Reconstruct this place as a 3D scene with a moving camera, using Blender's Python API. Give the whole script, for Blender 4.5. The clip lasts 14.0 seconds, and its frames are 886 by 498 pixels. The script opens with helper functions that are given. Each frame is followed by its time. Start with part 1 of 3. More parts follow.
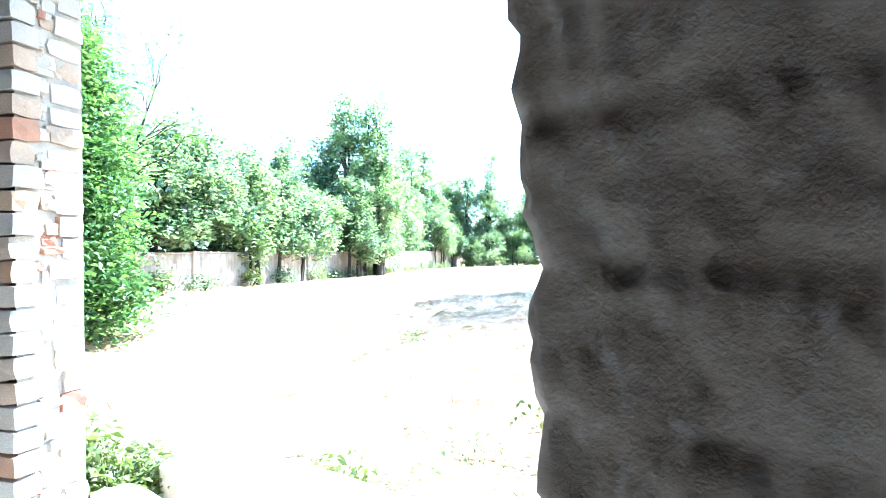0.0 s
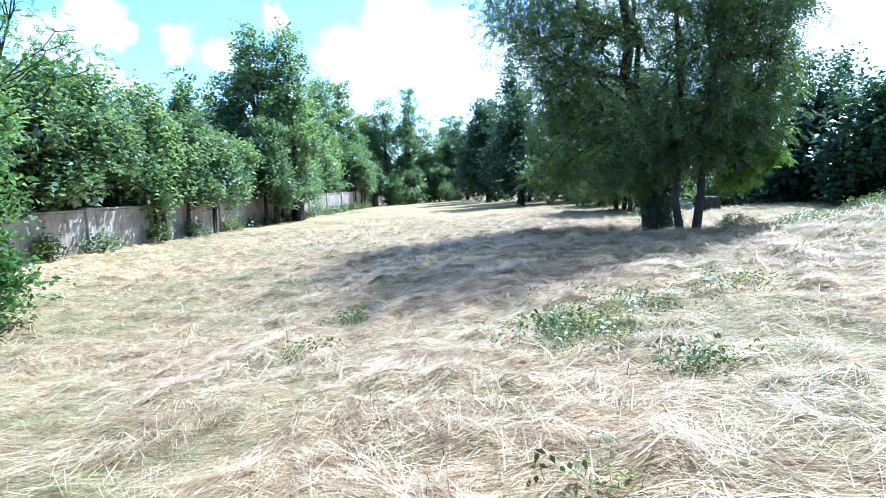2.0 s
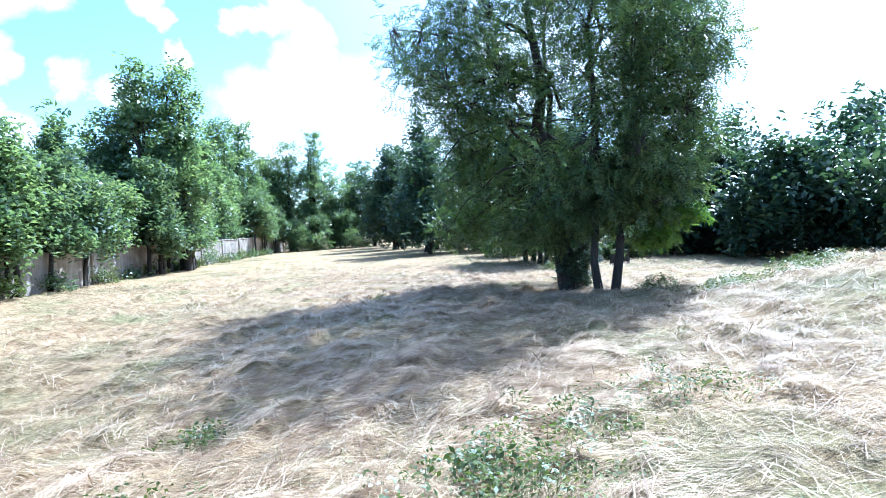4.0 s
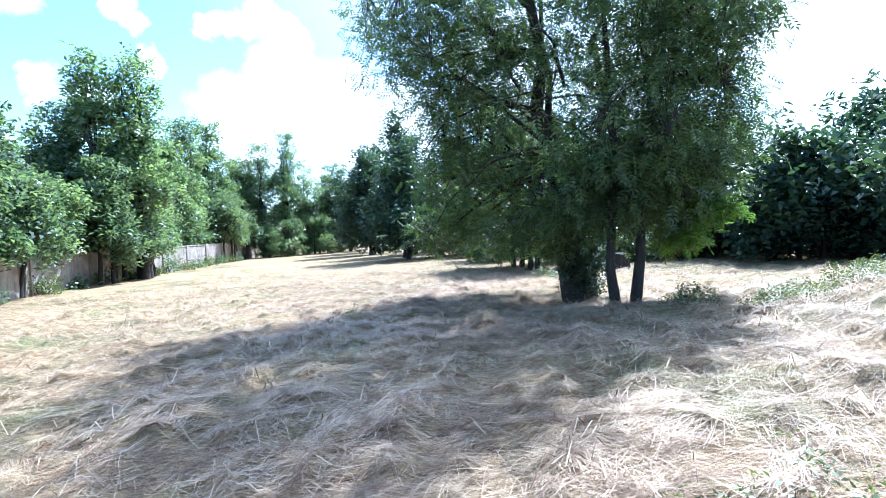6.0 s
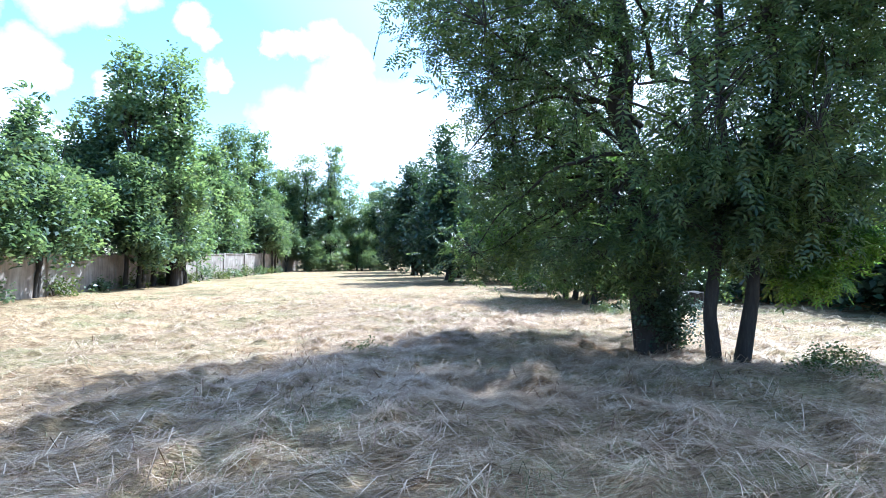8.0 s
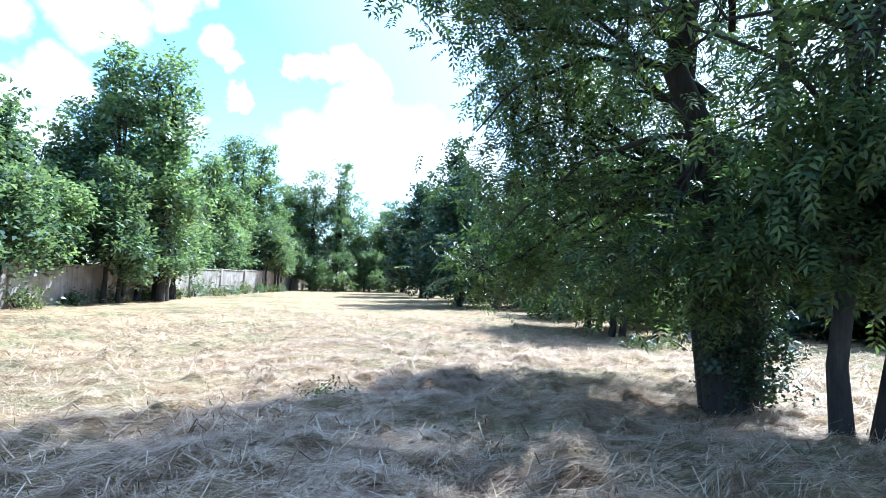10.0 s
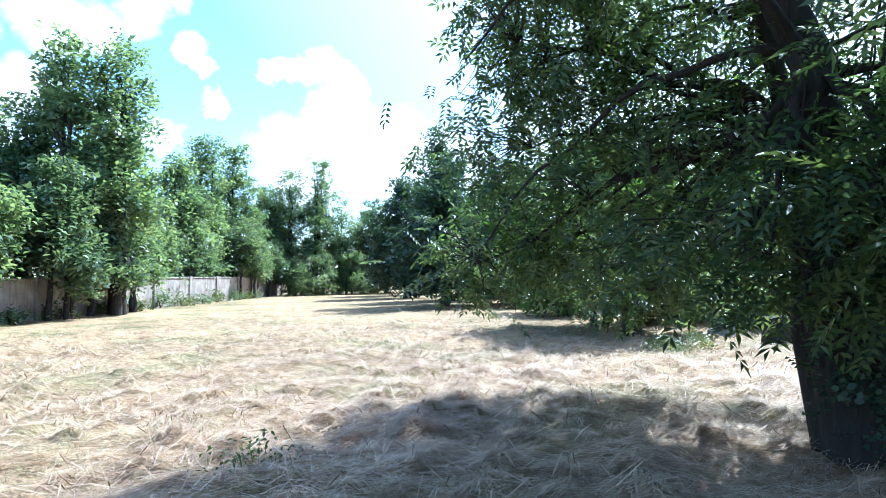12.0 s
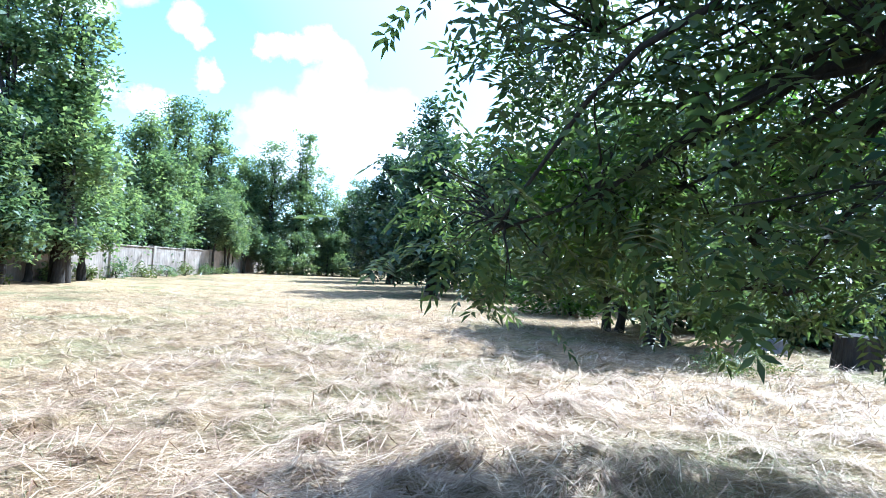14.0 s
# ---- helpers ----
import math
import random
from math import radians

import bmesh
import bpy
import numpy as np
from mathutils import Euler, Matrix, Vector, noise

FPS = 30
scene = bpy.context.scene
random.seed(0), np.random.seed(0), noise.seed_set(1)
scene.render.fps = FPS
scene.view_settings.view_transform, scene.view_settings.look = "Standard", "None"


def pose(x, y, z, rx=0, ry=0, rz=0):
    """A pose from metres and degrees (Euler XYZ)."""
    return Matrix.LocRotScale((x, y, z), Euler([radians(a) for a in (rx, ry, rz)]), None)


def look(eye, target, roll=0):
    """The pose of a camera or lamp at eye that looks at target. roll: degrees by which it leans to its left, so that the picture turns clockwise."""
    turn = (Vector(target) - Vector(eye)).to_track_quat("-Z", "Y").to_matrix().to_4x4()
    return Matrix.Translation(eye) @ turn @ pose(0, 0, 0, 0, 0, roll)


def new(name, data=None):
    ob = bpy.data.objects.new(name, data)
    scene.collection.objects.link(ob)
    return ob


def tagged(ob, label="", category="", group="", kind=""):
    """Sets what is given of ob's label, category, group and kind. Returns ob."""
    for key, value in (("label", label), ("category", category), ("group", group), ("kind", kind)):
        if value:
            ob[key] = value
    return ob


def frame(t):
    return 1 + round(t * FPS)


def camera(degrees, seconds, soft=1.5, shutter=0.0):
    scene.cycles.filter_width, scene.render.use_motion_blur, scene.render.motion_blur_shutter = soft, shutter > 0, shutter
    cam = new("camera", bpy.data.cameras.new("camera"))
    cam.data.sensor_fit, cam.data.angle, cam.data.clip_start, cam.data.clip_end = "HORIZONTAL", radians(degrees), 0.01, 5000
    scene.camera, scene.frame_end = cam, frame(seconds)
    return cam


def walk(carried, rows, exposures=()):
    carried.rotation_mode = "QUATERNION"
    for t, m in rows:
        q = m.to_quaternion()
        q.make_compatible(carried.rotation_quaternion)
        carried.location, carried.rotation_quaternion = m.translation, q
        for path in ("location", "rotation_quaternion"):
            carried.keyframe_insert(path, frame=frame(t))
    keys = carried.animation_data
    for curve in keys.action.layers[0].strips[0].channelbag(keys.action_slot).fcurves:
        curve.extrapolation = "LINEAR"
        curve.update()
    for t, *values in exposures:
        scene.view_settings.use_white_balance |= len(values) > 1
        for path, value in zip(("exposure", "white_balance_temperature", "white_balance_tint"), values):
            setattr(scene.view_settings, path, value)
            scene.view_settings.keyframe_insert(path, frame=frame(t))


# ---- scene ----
cam = camera(69.8, 14.0, soft=0.9)
PATH = [
    (0, (0.129, -0.075, 1.446), (0.110, 1.925, 1.474), -1.1),
    (0.2, (0.108, 0.030, 1.450), (-0.020, 2.026, 1.470), 0.6),
    (0.5, (0.114, 0.186, 1.441), (-0.197, 2.162, 1.457), 3.1),
    (1, (0.040, 0.376, 1.494), (-0.401, 2.323, 1.386), 4.1),
    (1.5, (-0.085, 0.634, 1.565), (-0.210, 2.625, 1.427), 1.3),
    (2, (-0.140, 1.197, 1.756), (0.084, 3.176, 1.571), -3.5),
    (2.5, (-0.108, 1.521, 1.962), (0.257, 3.479, 1.776), -3.6),
    (3, (-0.065, 1.808, 2.070), (0.426, 3.733, 1.845), -4.3),
    (3.5, (0.012, 2.260, 2.072), (0.526, 4.191, 1.984), -5.2),
    (3.7, (0.117, 2.477, 2.046), (0.630, 4.409, 1.977), -3.1),
    (5.8, (0.723, 4.875, 1.913), (1.258, 6.802, 1.923), -3.3),
    (6, (0.793, 5.142, 1.924), (1.377, 7.054, 1.873), -3.3),
    (6.5, (0.962, 5.757, 1.887), (1.548, 7.668, 1.907), -1.6),
    (7, (1.163, 6.356, 1.842), (1.705, 8.276, 1.984), 0.5),
    (7.5, (1.381, 6.972, 1.839), (1.885, 8.905, 1.923), -0.5),
    (8, (1.586, 7.572, 1.863), (2.031, 9.521, 1.889), 0.2),
    (8.5, (1.778, 8.193, 1.891), (2.202, 10.147, 1.850), -2.5),
    (8.7, (1.899, 8.451, 1.833), (2.279, 10.412, 1.927), -0.5),
    (10.8, (2.595, 11.122, 1.736), (2.999, 13.078, 1.835), 2.0),
    (11, (2.659, 11.365, 1.750), (3.071, 13.320, 1.840), 1.7),
    (11.5, (2.782, 11.920, 1.753), (3.190, 13.874, 1.865), 2.2),
    (12, (2.896, 12.503, 1.732), (3.348, 14.449, 1.829), -0.6),
    (12.5, (3.062, 13.081, 1.704), (3.531, 15.010, 1.950), 1.2),
    (13, (3.212, 13.844, 1.658), (3.716, 15.774, 1.808), 1.3),
    (13.5, (3.370, 14.651, 1.674), (3.901, 16.577, 1.764), 1.7),
    (14, (3.505, 15.363, 1.649), (3.998, 17.300, 1.710), 2.9),
]
EXPOSE = [  # seconds, stops, kelvin, tint
    (0.0, 3.5, 4700, 0), (0.1, 3.1, 4700, -1), (0.2, 2.5, 4700, -4), (0.35, 2.0, 4650, -8), (0.5, 1.75, 4600, -9), (1.0, 1.42, 4560, -7), (1.5, 1.4, 4550, -3),
    (3.0, 1.42, 4530, 2), (6.5, 1.54, 4700, 7), (8.0, 1.44, 4780, 6), (11.0, 1.48, 4720, 4), (14.0, 1.46, 4700, 4)]
walk(cam, [(t, look(eye, target, roll)) for t, eye, target, roll in PATH], EXPOSE)

# ---- sky and sun ----
SUN_AZ, SUN_EL = radians(38), radians(50)   # azimuth from +x towards +y
sun_dir = Vector((math.cos(SUN_AZ) * math.cos(SUN_EL), math.sin(SUN_AZ) * math.cos(SUN_EL), math.sin(SUN_EL)))
sun = new("sun", bpy.data.lights.new("sun", "SUN"))
sun.data.energy, sun.data.angle, sun.data.color = 4.7, radians(0.55), (1.0, 0.95, 0.87)
sun.matrix_world = look((0, 0, 40), Vector((0, 0, 40)) - sun_dir)

world = bpy.data.worlds.new("sky")
scene.world = world
world.use_nodes = True
wn, wl = world.node_tree.nodes, world.node_tree.links
bg = wn["Background"]
sky = wn.new("ShaderNodeTexSky")
sky.sky_type, sky.sun_disc = "NISHITA", False
sky.sun_elevation, sky.sun_rotation = SUN_EL, math.pi / 2 - SUN_AZ
sky.air_density, sky.dust_density, sky.ozone_density = 1.2, 0.4, 2.5
coord = wn.new("ShaderNodeTexCoord")


def sky_math(op, a, b=None, vector=False):
    m = wn.new("ShaderNodeVectorMath" if vector else "ShaderNodeMath")
    m.operation = op
    for k, v in enumerate((a, b)):
        if v is None:
            continue
        if isinstance(v, (int, float, tuple)):
            m.inputs[k].default_value = v
        else:
            wl.new(v, m.inputs[k])
    return m.outputs["Value"] if op in ("DISTANCE", "DOT_PRODUCT") or not vector else m.outputs[0]


puff = wn.new("ShaderNodeTexNoise")
puff.inputs["Scale"].default_value, puff.inputs["Detail"].default_value, puff.inputs["Roughness"].default_value = 13.0, 7.0, 0.6
wl.new(coord.outputs["Generated"], puff.inputs["Vector"])
ragged = sky_math("ADD", coord.outputs["Generated"], sky_math("MULTIPLY", sky_math("SUBTRACT", puff.outputs["Color"], (0.5, 0.5, 0.5), True), (0.1, 0.1, 0.08), True), True)
body = None
# single cumulus clouds: bearing from +y, elevation, radius, in degrees
for bearing, rise, wide in ((-8.6, 19.1, 1.5), (-8.1, 17.8, 1.2), (-7.8, 15.0, 1.2), (-6.8, 14.8, 1.0), (-1.5, 18.1, 1.4), (0.4, 18.3, 1.6), (2.2, 18.6, 2.0), (4.2, 17.2, 2.4), (3.6, 14.0, 3.6), (-1.0, 11.6, 3.4), (0.5, 9.6, 4.5),
                          (8.6, 11.4, 5.0), (13.0, 9.0, 6.0), (-19.2, 19.8, 3.0), (-16.0, 19.6, 2.4), (-12.6, 21.6, 2.2), (-10.4, 23.2, 2.0), (-20.8, 14.6, 2.8), (-19.0, 13.8, 1.6), (-10.6, 12.0, 1.4), (-21.0, 10.2, 2.2),
                          (-14.0, 13.2, 1.6), (-12.0, 12.4, 1.3), (-18.2, 9.0, 2.0), (-24.0, 12.6, 2.6), (-28.6, 9.6, 3.0), (-25.0, 19.0, 2.6), (-33.0, 15.0, 3.4), (24.0, 14.0, 7.0), (34.0, 12.0, 8.0), (44.0, 18.0, 9.0),
                          (-60.0, 24.0, 8.0), (90.0, 20.0, 10.0), (140.0, 25.0, 9.0), (-120.0, 28.0, 10.0)):
    b, e = radians(bearing), radians(rise)
    d = sky_math("DISTANCE", ragged, (math.sin(b) * math.cos(e), math.cos(b) * math.cos(e), math.sin(e)), True)
    fall = sky_math("SUBTRACT", 1.0, sky_math("DIVIDE", d, radians(wide)))
    body = fall if body is None else sky_math("MAXIMUM", body, fall)
cover = wn.new("ShaderNodeMapRange")
cover.inputs["From Min"].default_value, cover.inputs["From Max"].default_value = -0.02, 0.5
glare = wn.new("ShaderNodeMapRange")
glare.inputs["From Min"].default_value, glare.inputs["From Max"].default_value, glare.inputs["To Max"].default_value = 0.6, 0.95, 0.9
wl.new(sky_math("DOT_PRODUCT", coord.outputs["Generated"], tuple(sun_dir), True), glare.inputs["Value"])
cloudmix = wn.new("ShaderNodeMix")
cloudmix.data_type = "RGBA"
cloudmix.inputs[7].default_value = (6.4, 6.5, 6.7, 1)
wl.new(body, cover.inputs["Value"])
wl.new(sky_math("MAXIMUM", cover.outputs["Result"], glare.outputs["Result"]), cloudmix.inputs[0])
wl.new(sky.outputs["Color"], cloudmix.inputs[6])
wl.new(cloudmix.outputs[2], bg.inputs["Color"])
bg.inputs["Strength"].default_value = 0.122

# ---- materials ----
def material(name, build):
    m = bpy.data.materials.new(name)
    m.use_nodes = True
    n, l = m.node_tree.nodes, m.node_tree.links
    build(n, l, n["Principled BSDF"])
    return m


def noise_node(n, l, scale, detail=4.0, rough=0.6, space="Object", squash=None):
    c = n.new("ShaderNodeTexCoord")
    t = n.new("ShaderNodeTexNoise")
    t.inputs["Scale"].default_value, t.inputs["Detail"].default_value, t.inputs["Roughness"].default_value = scale, detail, rough
    if squash:
        mp = n.new("ShaderNodeMapping")
        mp.inputs["Scale"].default_value = squash
        l.new(c.outputs[space], mp.inputs["Vector"])
        l.new(mp.outputs["Vector"], t.inputs["Vector"])
    else:
        l.new(c.outputs[space], t.inputs["Vector"])
    return t.outputs["Fac"]


def ramp(n, l, fac, stops):
    r = n.new("ShaderNodeValToRGB")
    el = r.color_ramp.elements
    while len(el) < len(stops):
        el.new(0.5)
    for e, (p, c) in zip(el, stops):
        e.position, e.color = p, (*c, 1)
    l.new(fac, r.inputs["Fac"])
    return r.outputs["Color"]


def mix(n, l, fac, a, b, how="MIX"):
    m = n.new("ShaderNodeMix")
    m.data_type, m.blend_type = "RGBA", how
    for k, v in ((0, fac), (6, a), (7, b)):
        if isinstance(v, (int, float)):
            m.inputs[k].default_value = v
        elif isinstance(v, tuple):
            m.inputs[k].default_value = (*v, 1)
        else:
            l.new(v, m.inputs[k])
    return m.outputs[2]


def bump(n, l, p, fac, strength, distance=0.02):
    b = n.new("ShaderNodeBump")
    b.inputs["Strength"].default_value, b.inputs["Distance"].default_value = strength, distance
    l.new(fac, b.inputs["Height"])
    l.new(b.outputs["Normal"], p.inputs["Normal"])


def leaf_material(name, dark, light, through_share=0.45):
    def build(n, l, p):
        g = n.new("ShaderNodeNewGeometry")
        tone = ramp(n, l, g.outputs["Random Per Island"], [(0.0, dark), (0.55, tuple((a + b) / 2 for a, b in zip(dark, light))), (1.0, light)])
        big = noise_node(n, l, 0.6, 3.0)
        shade = ramp(n, l, big, [(0.32, (0.62, 0.72, 0.7)), (0.68, (1.25, 1.18, 1.0))])
        col = mix(n, l, 1.0, tone, shade, "MULTIPLY")
        l.new(col, p.inputs["Base Color"])
        p.inputs["Roughness"].default_value = 0.42
        p.inputs["Specular IOR Level"].default_value = 0.5
        t = n.new("ShaderNodeBsdfTranslucent")
        l.new(mix(n, l, 1.0, col, (1.3, 1.3, 0.65), "MULTIPLY"), t.inputs["Color"])
        m = n.new("ShaderNodeMixShader")
        m.inputs[0].default_value = through_share
        l.new(p.outputs[0], m.inputs[1])
        l.new(t.outputs[0], m.inputs[2])
        l.new(m.outputs[0], n["Material Output"].inputs["Surface"])
    return material(name, build)


LEAF_NEAR = leaf_material("leaf_walnut", (0.052, 0.088, 0.048), (0.16, 0.212, 0.095), 0.5)
# bright green; on the walnut's low sprays it stands for sunlight
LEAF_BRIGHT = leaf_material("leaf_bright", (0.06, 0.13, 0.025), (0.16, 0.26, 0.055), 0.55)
# far foliage: haze put into the colour, so greyer and paler greens
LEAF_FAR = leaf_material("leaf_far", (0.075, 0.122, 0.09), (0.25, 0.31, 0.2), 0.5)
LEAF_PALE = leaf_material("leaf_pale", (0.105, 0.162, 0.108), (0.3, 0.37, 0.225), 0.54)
# darker leaf: carries the shade of the meadow-edge trees; also dark ivy
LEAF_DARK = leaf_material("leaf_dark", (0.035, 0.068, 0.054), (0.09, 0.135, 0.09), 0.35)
LEAF_BUSH = leaf_material("leaf_bush", (0.055, 0.118, 0.045), (0.17, 0.26, 0.09), 0.42)
LEAF_WEED = leaf_material("leaf_weed", (0.085, 0.12, 0.038), (0.21, 0.24, 0.09), 0.35)


def bark_build(n, l, p):
    f = noise_node(n, l, 6.0, 8.0, 0.7, squash=(3.0, 3.0, 0.5))
    l.new(ramp(n, l, f, [(0.3, (0.016, 0.013, 0.01)), (0.55, (0.042, 0.034, 0.026)), (0.8, (0.09, 0.075, 0.058))]), p.inputs["Base Color"])
    p.inputs["Roughness"].default_value = 0.92
    bump(n, l, p, f, 0.9, 0.03)


BARK = material("bark", bark_build)


def ground_build(n, l, p):
    fine = noise_node(n, l, 9.0, 8.0, 0.75, squash=(1.0, 2.2, 1.0))
    streak = noise_node(n, l, 26.0, 5.0, 0.7, squash=(0.6, 2.4, 1.0))
    patch = noise_node(n, l, 0.55, 5.0, 0.6)
    patch2 = noise_node(n, l, 0.16, 3.0, 0.55)
    hay = ramp(n, l, fine, [(0.37, (0.085, 0.05, 0.028)), (0.51, (0.41, 0.27, 0.148)), (0.68, (0.79, 0.6, 0.375))])
    hay = mix(n, l, 0.45, hay, ramp(n, l, streak, [(0.3, (0.18, 0.12, 0.075)), (0.65, (0.79, 0.6, 0.375))]))
    grass = ramp(n, l, fine, [(0.3, (0.1, 0.12, 0.05)), (0.7, (0.3, 0.31, 0.15))])
    gfac = ramp(n, l, patch, [(0.47, (0, 0, 0)), (0.66, (0.7, 0.7, 0.7))])
    col = mix(n, l, gfac, hay, grass)
    col = mix(n, l, 1.0, col, ramp(n, l, patch2, [(0.35, (0.72, 0.74, 0.68)), (0.65, (1.15, 1.1, 1.02))]), "MULTIPLY")
    bunch = noise_node(n, l, 2.1, 6.0, 0.68, squash=(1.0, 1.5, 1.0))
    col = mix(n, l, 1.0, col, ramp(n, l, bunch, [(0.36, (0.66, 0.58, 0.52)), (0.5, (1.02, 1.0, 0.97)), (0.66, (1.25, 1.23, 1.2))]), "MULTIPLY")
    l.new(col, p.inputs["Base Color"])
    p.inputs["Roughness"].default_value = 0.95
    p.inputs["Specular IOR Level"].default_value = 0.15
    bump(n, l, p, mix(n, l, 0.5, mix(n, l, 0.5, fine, streak), bunch), 1.0, 0.14)


GROUND = material("mown_hay", ground_build)


def straw_material(name, a, b, c):
    def build(n, l, p):
        g = n.new("ShaderNodeNewGeometry")
        tone = ramp(n, l, g.outputs["Random Per Island"], [(0.0, a), (0.5, b), (1.0, c)])
        patch = ramp(n, l, noise_node(n, l, 0.9, 4.0, 0.65), [(0.32, (0.72, 0.66, 0.6)), (0.5, (0.97, 0.95, 0.9)), (0.68, (1.1, 1.1, 1.08))])
        clump = ramp(n, l, noise_node(n, l, 4.5, 3.0, 0.6), [(0.38, (0.5, 0.4, 0.33)), (0.54, (1.1, 1.07, 1.04))])
        l.new(mix(n, l, 1.0, mix(n, l, 1.0, tone, patch, "MULTIPLY"), clump, "MULTIPLY"), p.inputs["Base Color"])
        p.inputs["Roughness"].default_value = 0.6
        p.inputs["Specular IOR Level"].default_value = 0.35
    return material(name, build)


STRAW = straw_material("straw", (0.245, 0.142, 0.089), (0.56, 0.405, 0.26), (0.81, 0.68, 0.5))
BLADE = straw_material("grass_blade", (0.14, 0.17, 0.06), (0.28, 0.3, 0.13), (0.48, 0.44, 0.25))


def brick_build(n, l, p):
    o = n.new("ShaderNodeObjectInfo")
    base = ramp(n, l, o.outputs["Random"], [(0.0, (0.34, 0.12, 0.075)), (0.08, (0.4, 0.18, 0.11)), (0.16, (0.45, 0.31, 0.2)), (0.45, (0.48, 0.4, 0.32)), (0.72, (0.4, 0.37, 0.34)), (1.0, (0.55, 0.51, 0.46))])
    f = noise_node(n, l, 14.0, 8.0, 0.7)
    lean_in = n.new("ShaderNodeMath")
    lean_in.operation = "MULTIPLY_ADD"
    lean_in.inputs[1].default_value, lean_in.inputs[2].default_value = 0.3, -0.17
    l.new(o.outputs["Random"], lean_in.inputs[0])
    shifted = n.new("ShaderNodeMath")
    l.new(f, shifted.inputs[0])
    l.new(lean_in.outputs[0], shifted.inputs[1])
    f = shifted.outputs[0]
    wash = ramp(n, l, f, [(0.42, (0.0, 0.0, 0.0)), (0.6, (0.72, 0.72, 0.72))])
    l.new(mix(n, l, wash, base, (0.58, 0.54, 0.48)), p.inputs["Base Color"])
    p.inputs["Roughness"].default_value = 0.95
    bump(n, l, p, noise_node(n, l, 38.0, 8.0, 0.75), 0.8, 0.01)


BRICK = material("old_brick", brick_build)


def mortar_build(n, l, p):
    f = noise_node(n, l, 5.0, 9.0, 0.7)
    spots = noise_node(n, l, 26.0, 6.0, 0.6)
    col = ramp(n, l, f, [(0.3, (0.2, 0.16, 0.13)), (0.5, (0.34, 0.295, 0.245)), (0.72, (0.5, 0.455, 0.39))])
    l.new(mix(n, l, ramp(n, l, spots, [(0.56, (0, 0, 0)), (0.72, (0.6, 0.6, 0.6))]), col, (0.44, 0.4, 0.34)), p.inputs["Base Color"])
    p.inputs["Roughness"].default_value = 0.97
    bump(n, l, p, noise_node(n, l, 60.0, 6.0, 0.6), 0.3, 0.008)


MORTAR = material("crumbling_mortar", mortar_build)


def concrete_build(n, l, p):
    f = noise_node(n, l, 1.3, 6.0, 0.65)
    run = noise_node(n, l, 3.0, 5.0, 0.6, squash=(2.5, 2.5, 0.35))
    col = ramp(n, l, f, [(0.3, (0.25, 0.2, 0.165)), (0.5, (0.37, 0.315, 0.27)), (0.7, (0.5, 0.445, 0.39))])
    col = mix(n, l, 1.0, col, ramp(n, l, run, [(0.3, (0.6, 0.57, 0.54)), (0.6, (0.95, 0.93, 0.9))]), "MULTIPLY")
    l.new(col, p.inputs["Base Color"])
    p.inputs["Roughness"].default_value = 0.9
    bump(n, l, p, noise_node(n, l, 30.0, 6.0), 0.5, 0.01)


CONCRETE = material("weathered_plaster", concrete_build)


def slab_build(n, l, p):
    f = noise_node(n, l, 7.0, 9.0, 0.65)
    l.new(ramp(n, l, f, [(0.3, (0.42, 0.36, 0.29)), (0.55, (0.6, 0.54, 0.46)), (0.75, (0.7, 0.65, 0.58))]), p.inputs["Base Color"])
    p.inputs["Roughness"].default_value = 0.9
    bump(n, l, p, noise_node(n, l, 40.0, 8.0, 0.7), 0.7, 0.01)


SLAB = material("pale_stone", slab_build)


def plain(name, colour, rough=0.8, metal=0.0, vary=0.3, scale=8.0):
    def build(n, l, p):
        f = noise_node(n, l, scale, 6.0, 0.65)
        l.new(ramp(n, l, f, [(0.3, tuple(c * (1 - vary) for c in colour)), (0.7, tuple(c * (1 + vary) for c in colour))]), p.inputs["Base Color"])
        p.inputs["Roughness"].default_value, p.inputs["Metallic"].default_value = rough, metal
        bump(n, l, p, f, 0.3, 0.01)
    return material(name, build)


EARTH = plain("dry_earth", (0.17, 0.12, 0.085), 0.97, 0, 0.45, 3.0)
TIMBER = plain("old_timber", (0.16, 0.11, 0.075), 0.85, 0, 0.4, 6.0)
STEEL = plain("galvanised_pipe", (0.5, 0.5, 0.5), 0.45, 0.7, 0.25, 12.0)
def brown_build(n, l, p):
    f = noise_node(n, l, 9.0, 9.0, 0.7)
    spots = noise_node(n, l, 34.0, 6.0, 0.6)
    col = ramp(n, l, f, [(0.32, (0.14, 0.115, 0.098)), (0.5, (0.255, 0.22, 0.19)), (0.7, (0.37, 0.33, 0.29))])
    l.new(mix(n, l, ramp(n, l, spots, [(0.56, (0, 0, 0)), (0.7, (0.7, 0.7, 0.7))]), col, (0.36, 0.34, 0.31)), p.inputs["Base Color"])
    p.inputs["Roughness"].default_value = 0.97
    bump(n, l, p, mix(n, l, 0.5, spots, noise_node(n, l, 90.0, 7.0, 0.7)), 0.7, 0.006)


BROWN = material("brown_masonry", brown_build)
FLOOR = plain("dusty_floor", (0.4, 0.36, 0.31), 0.95, 0, 0.3, 5.0)


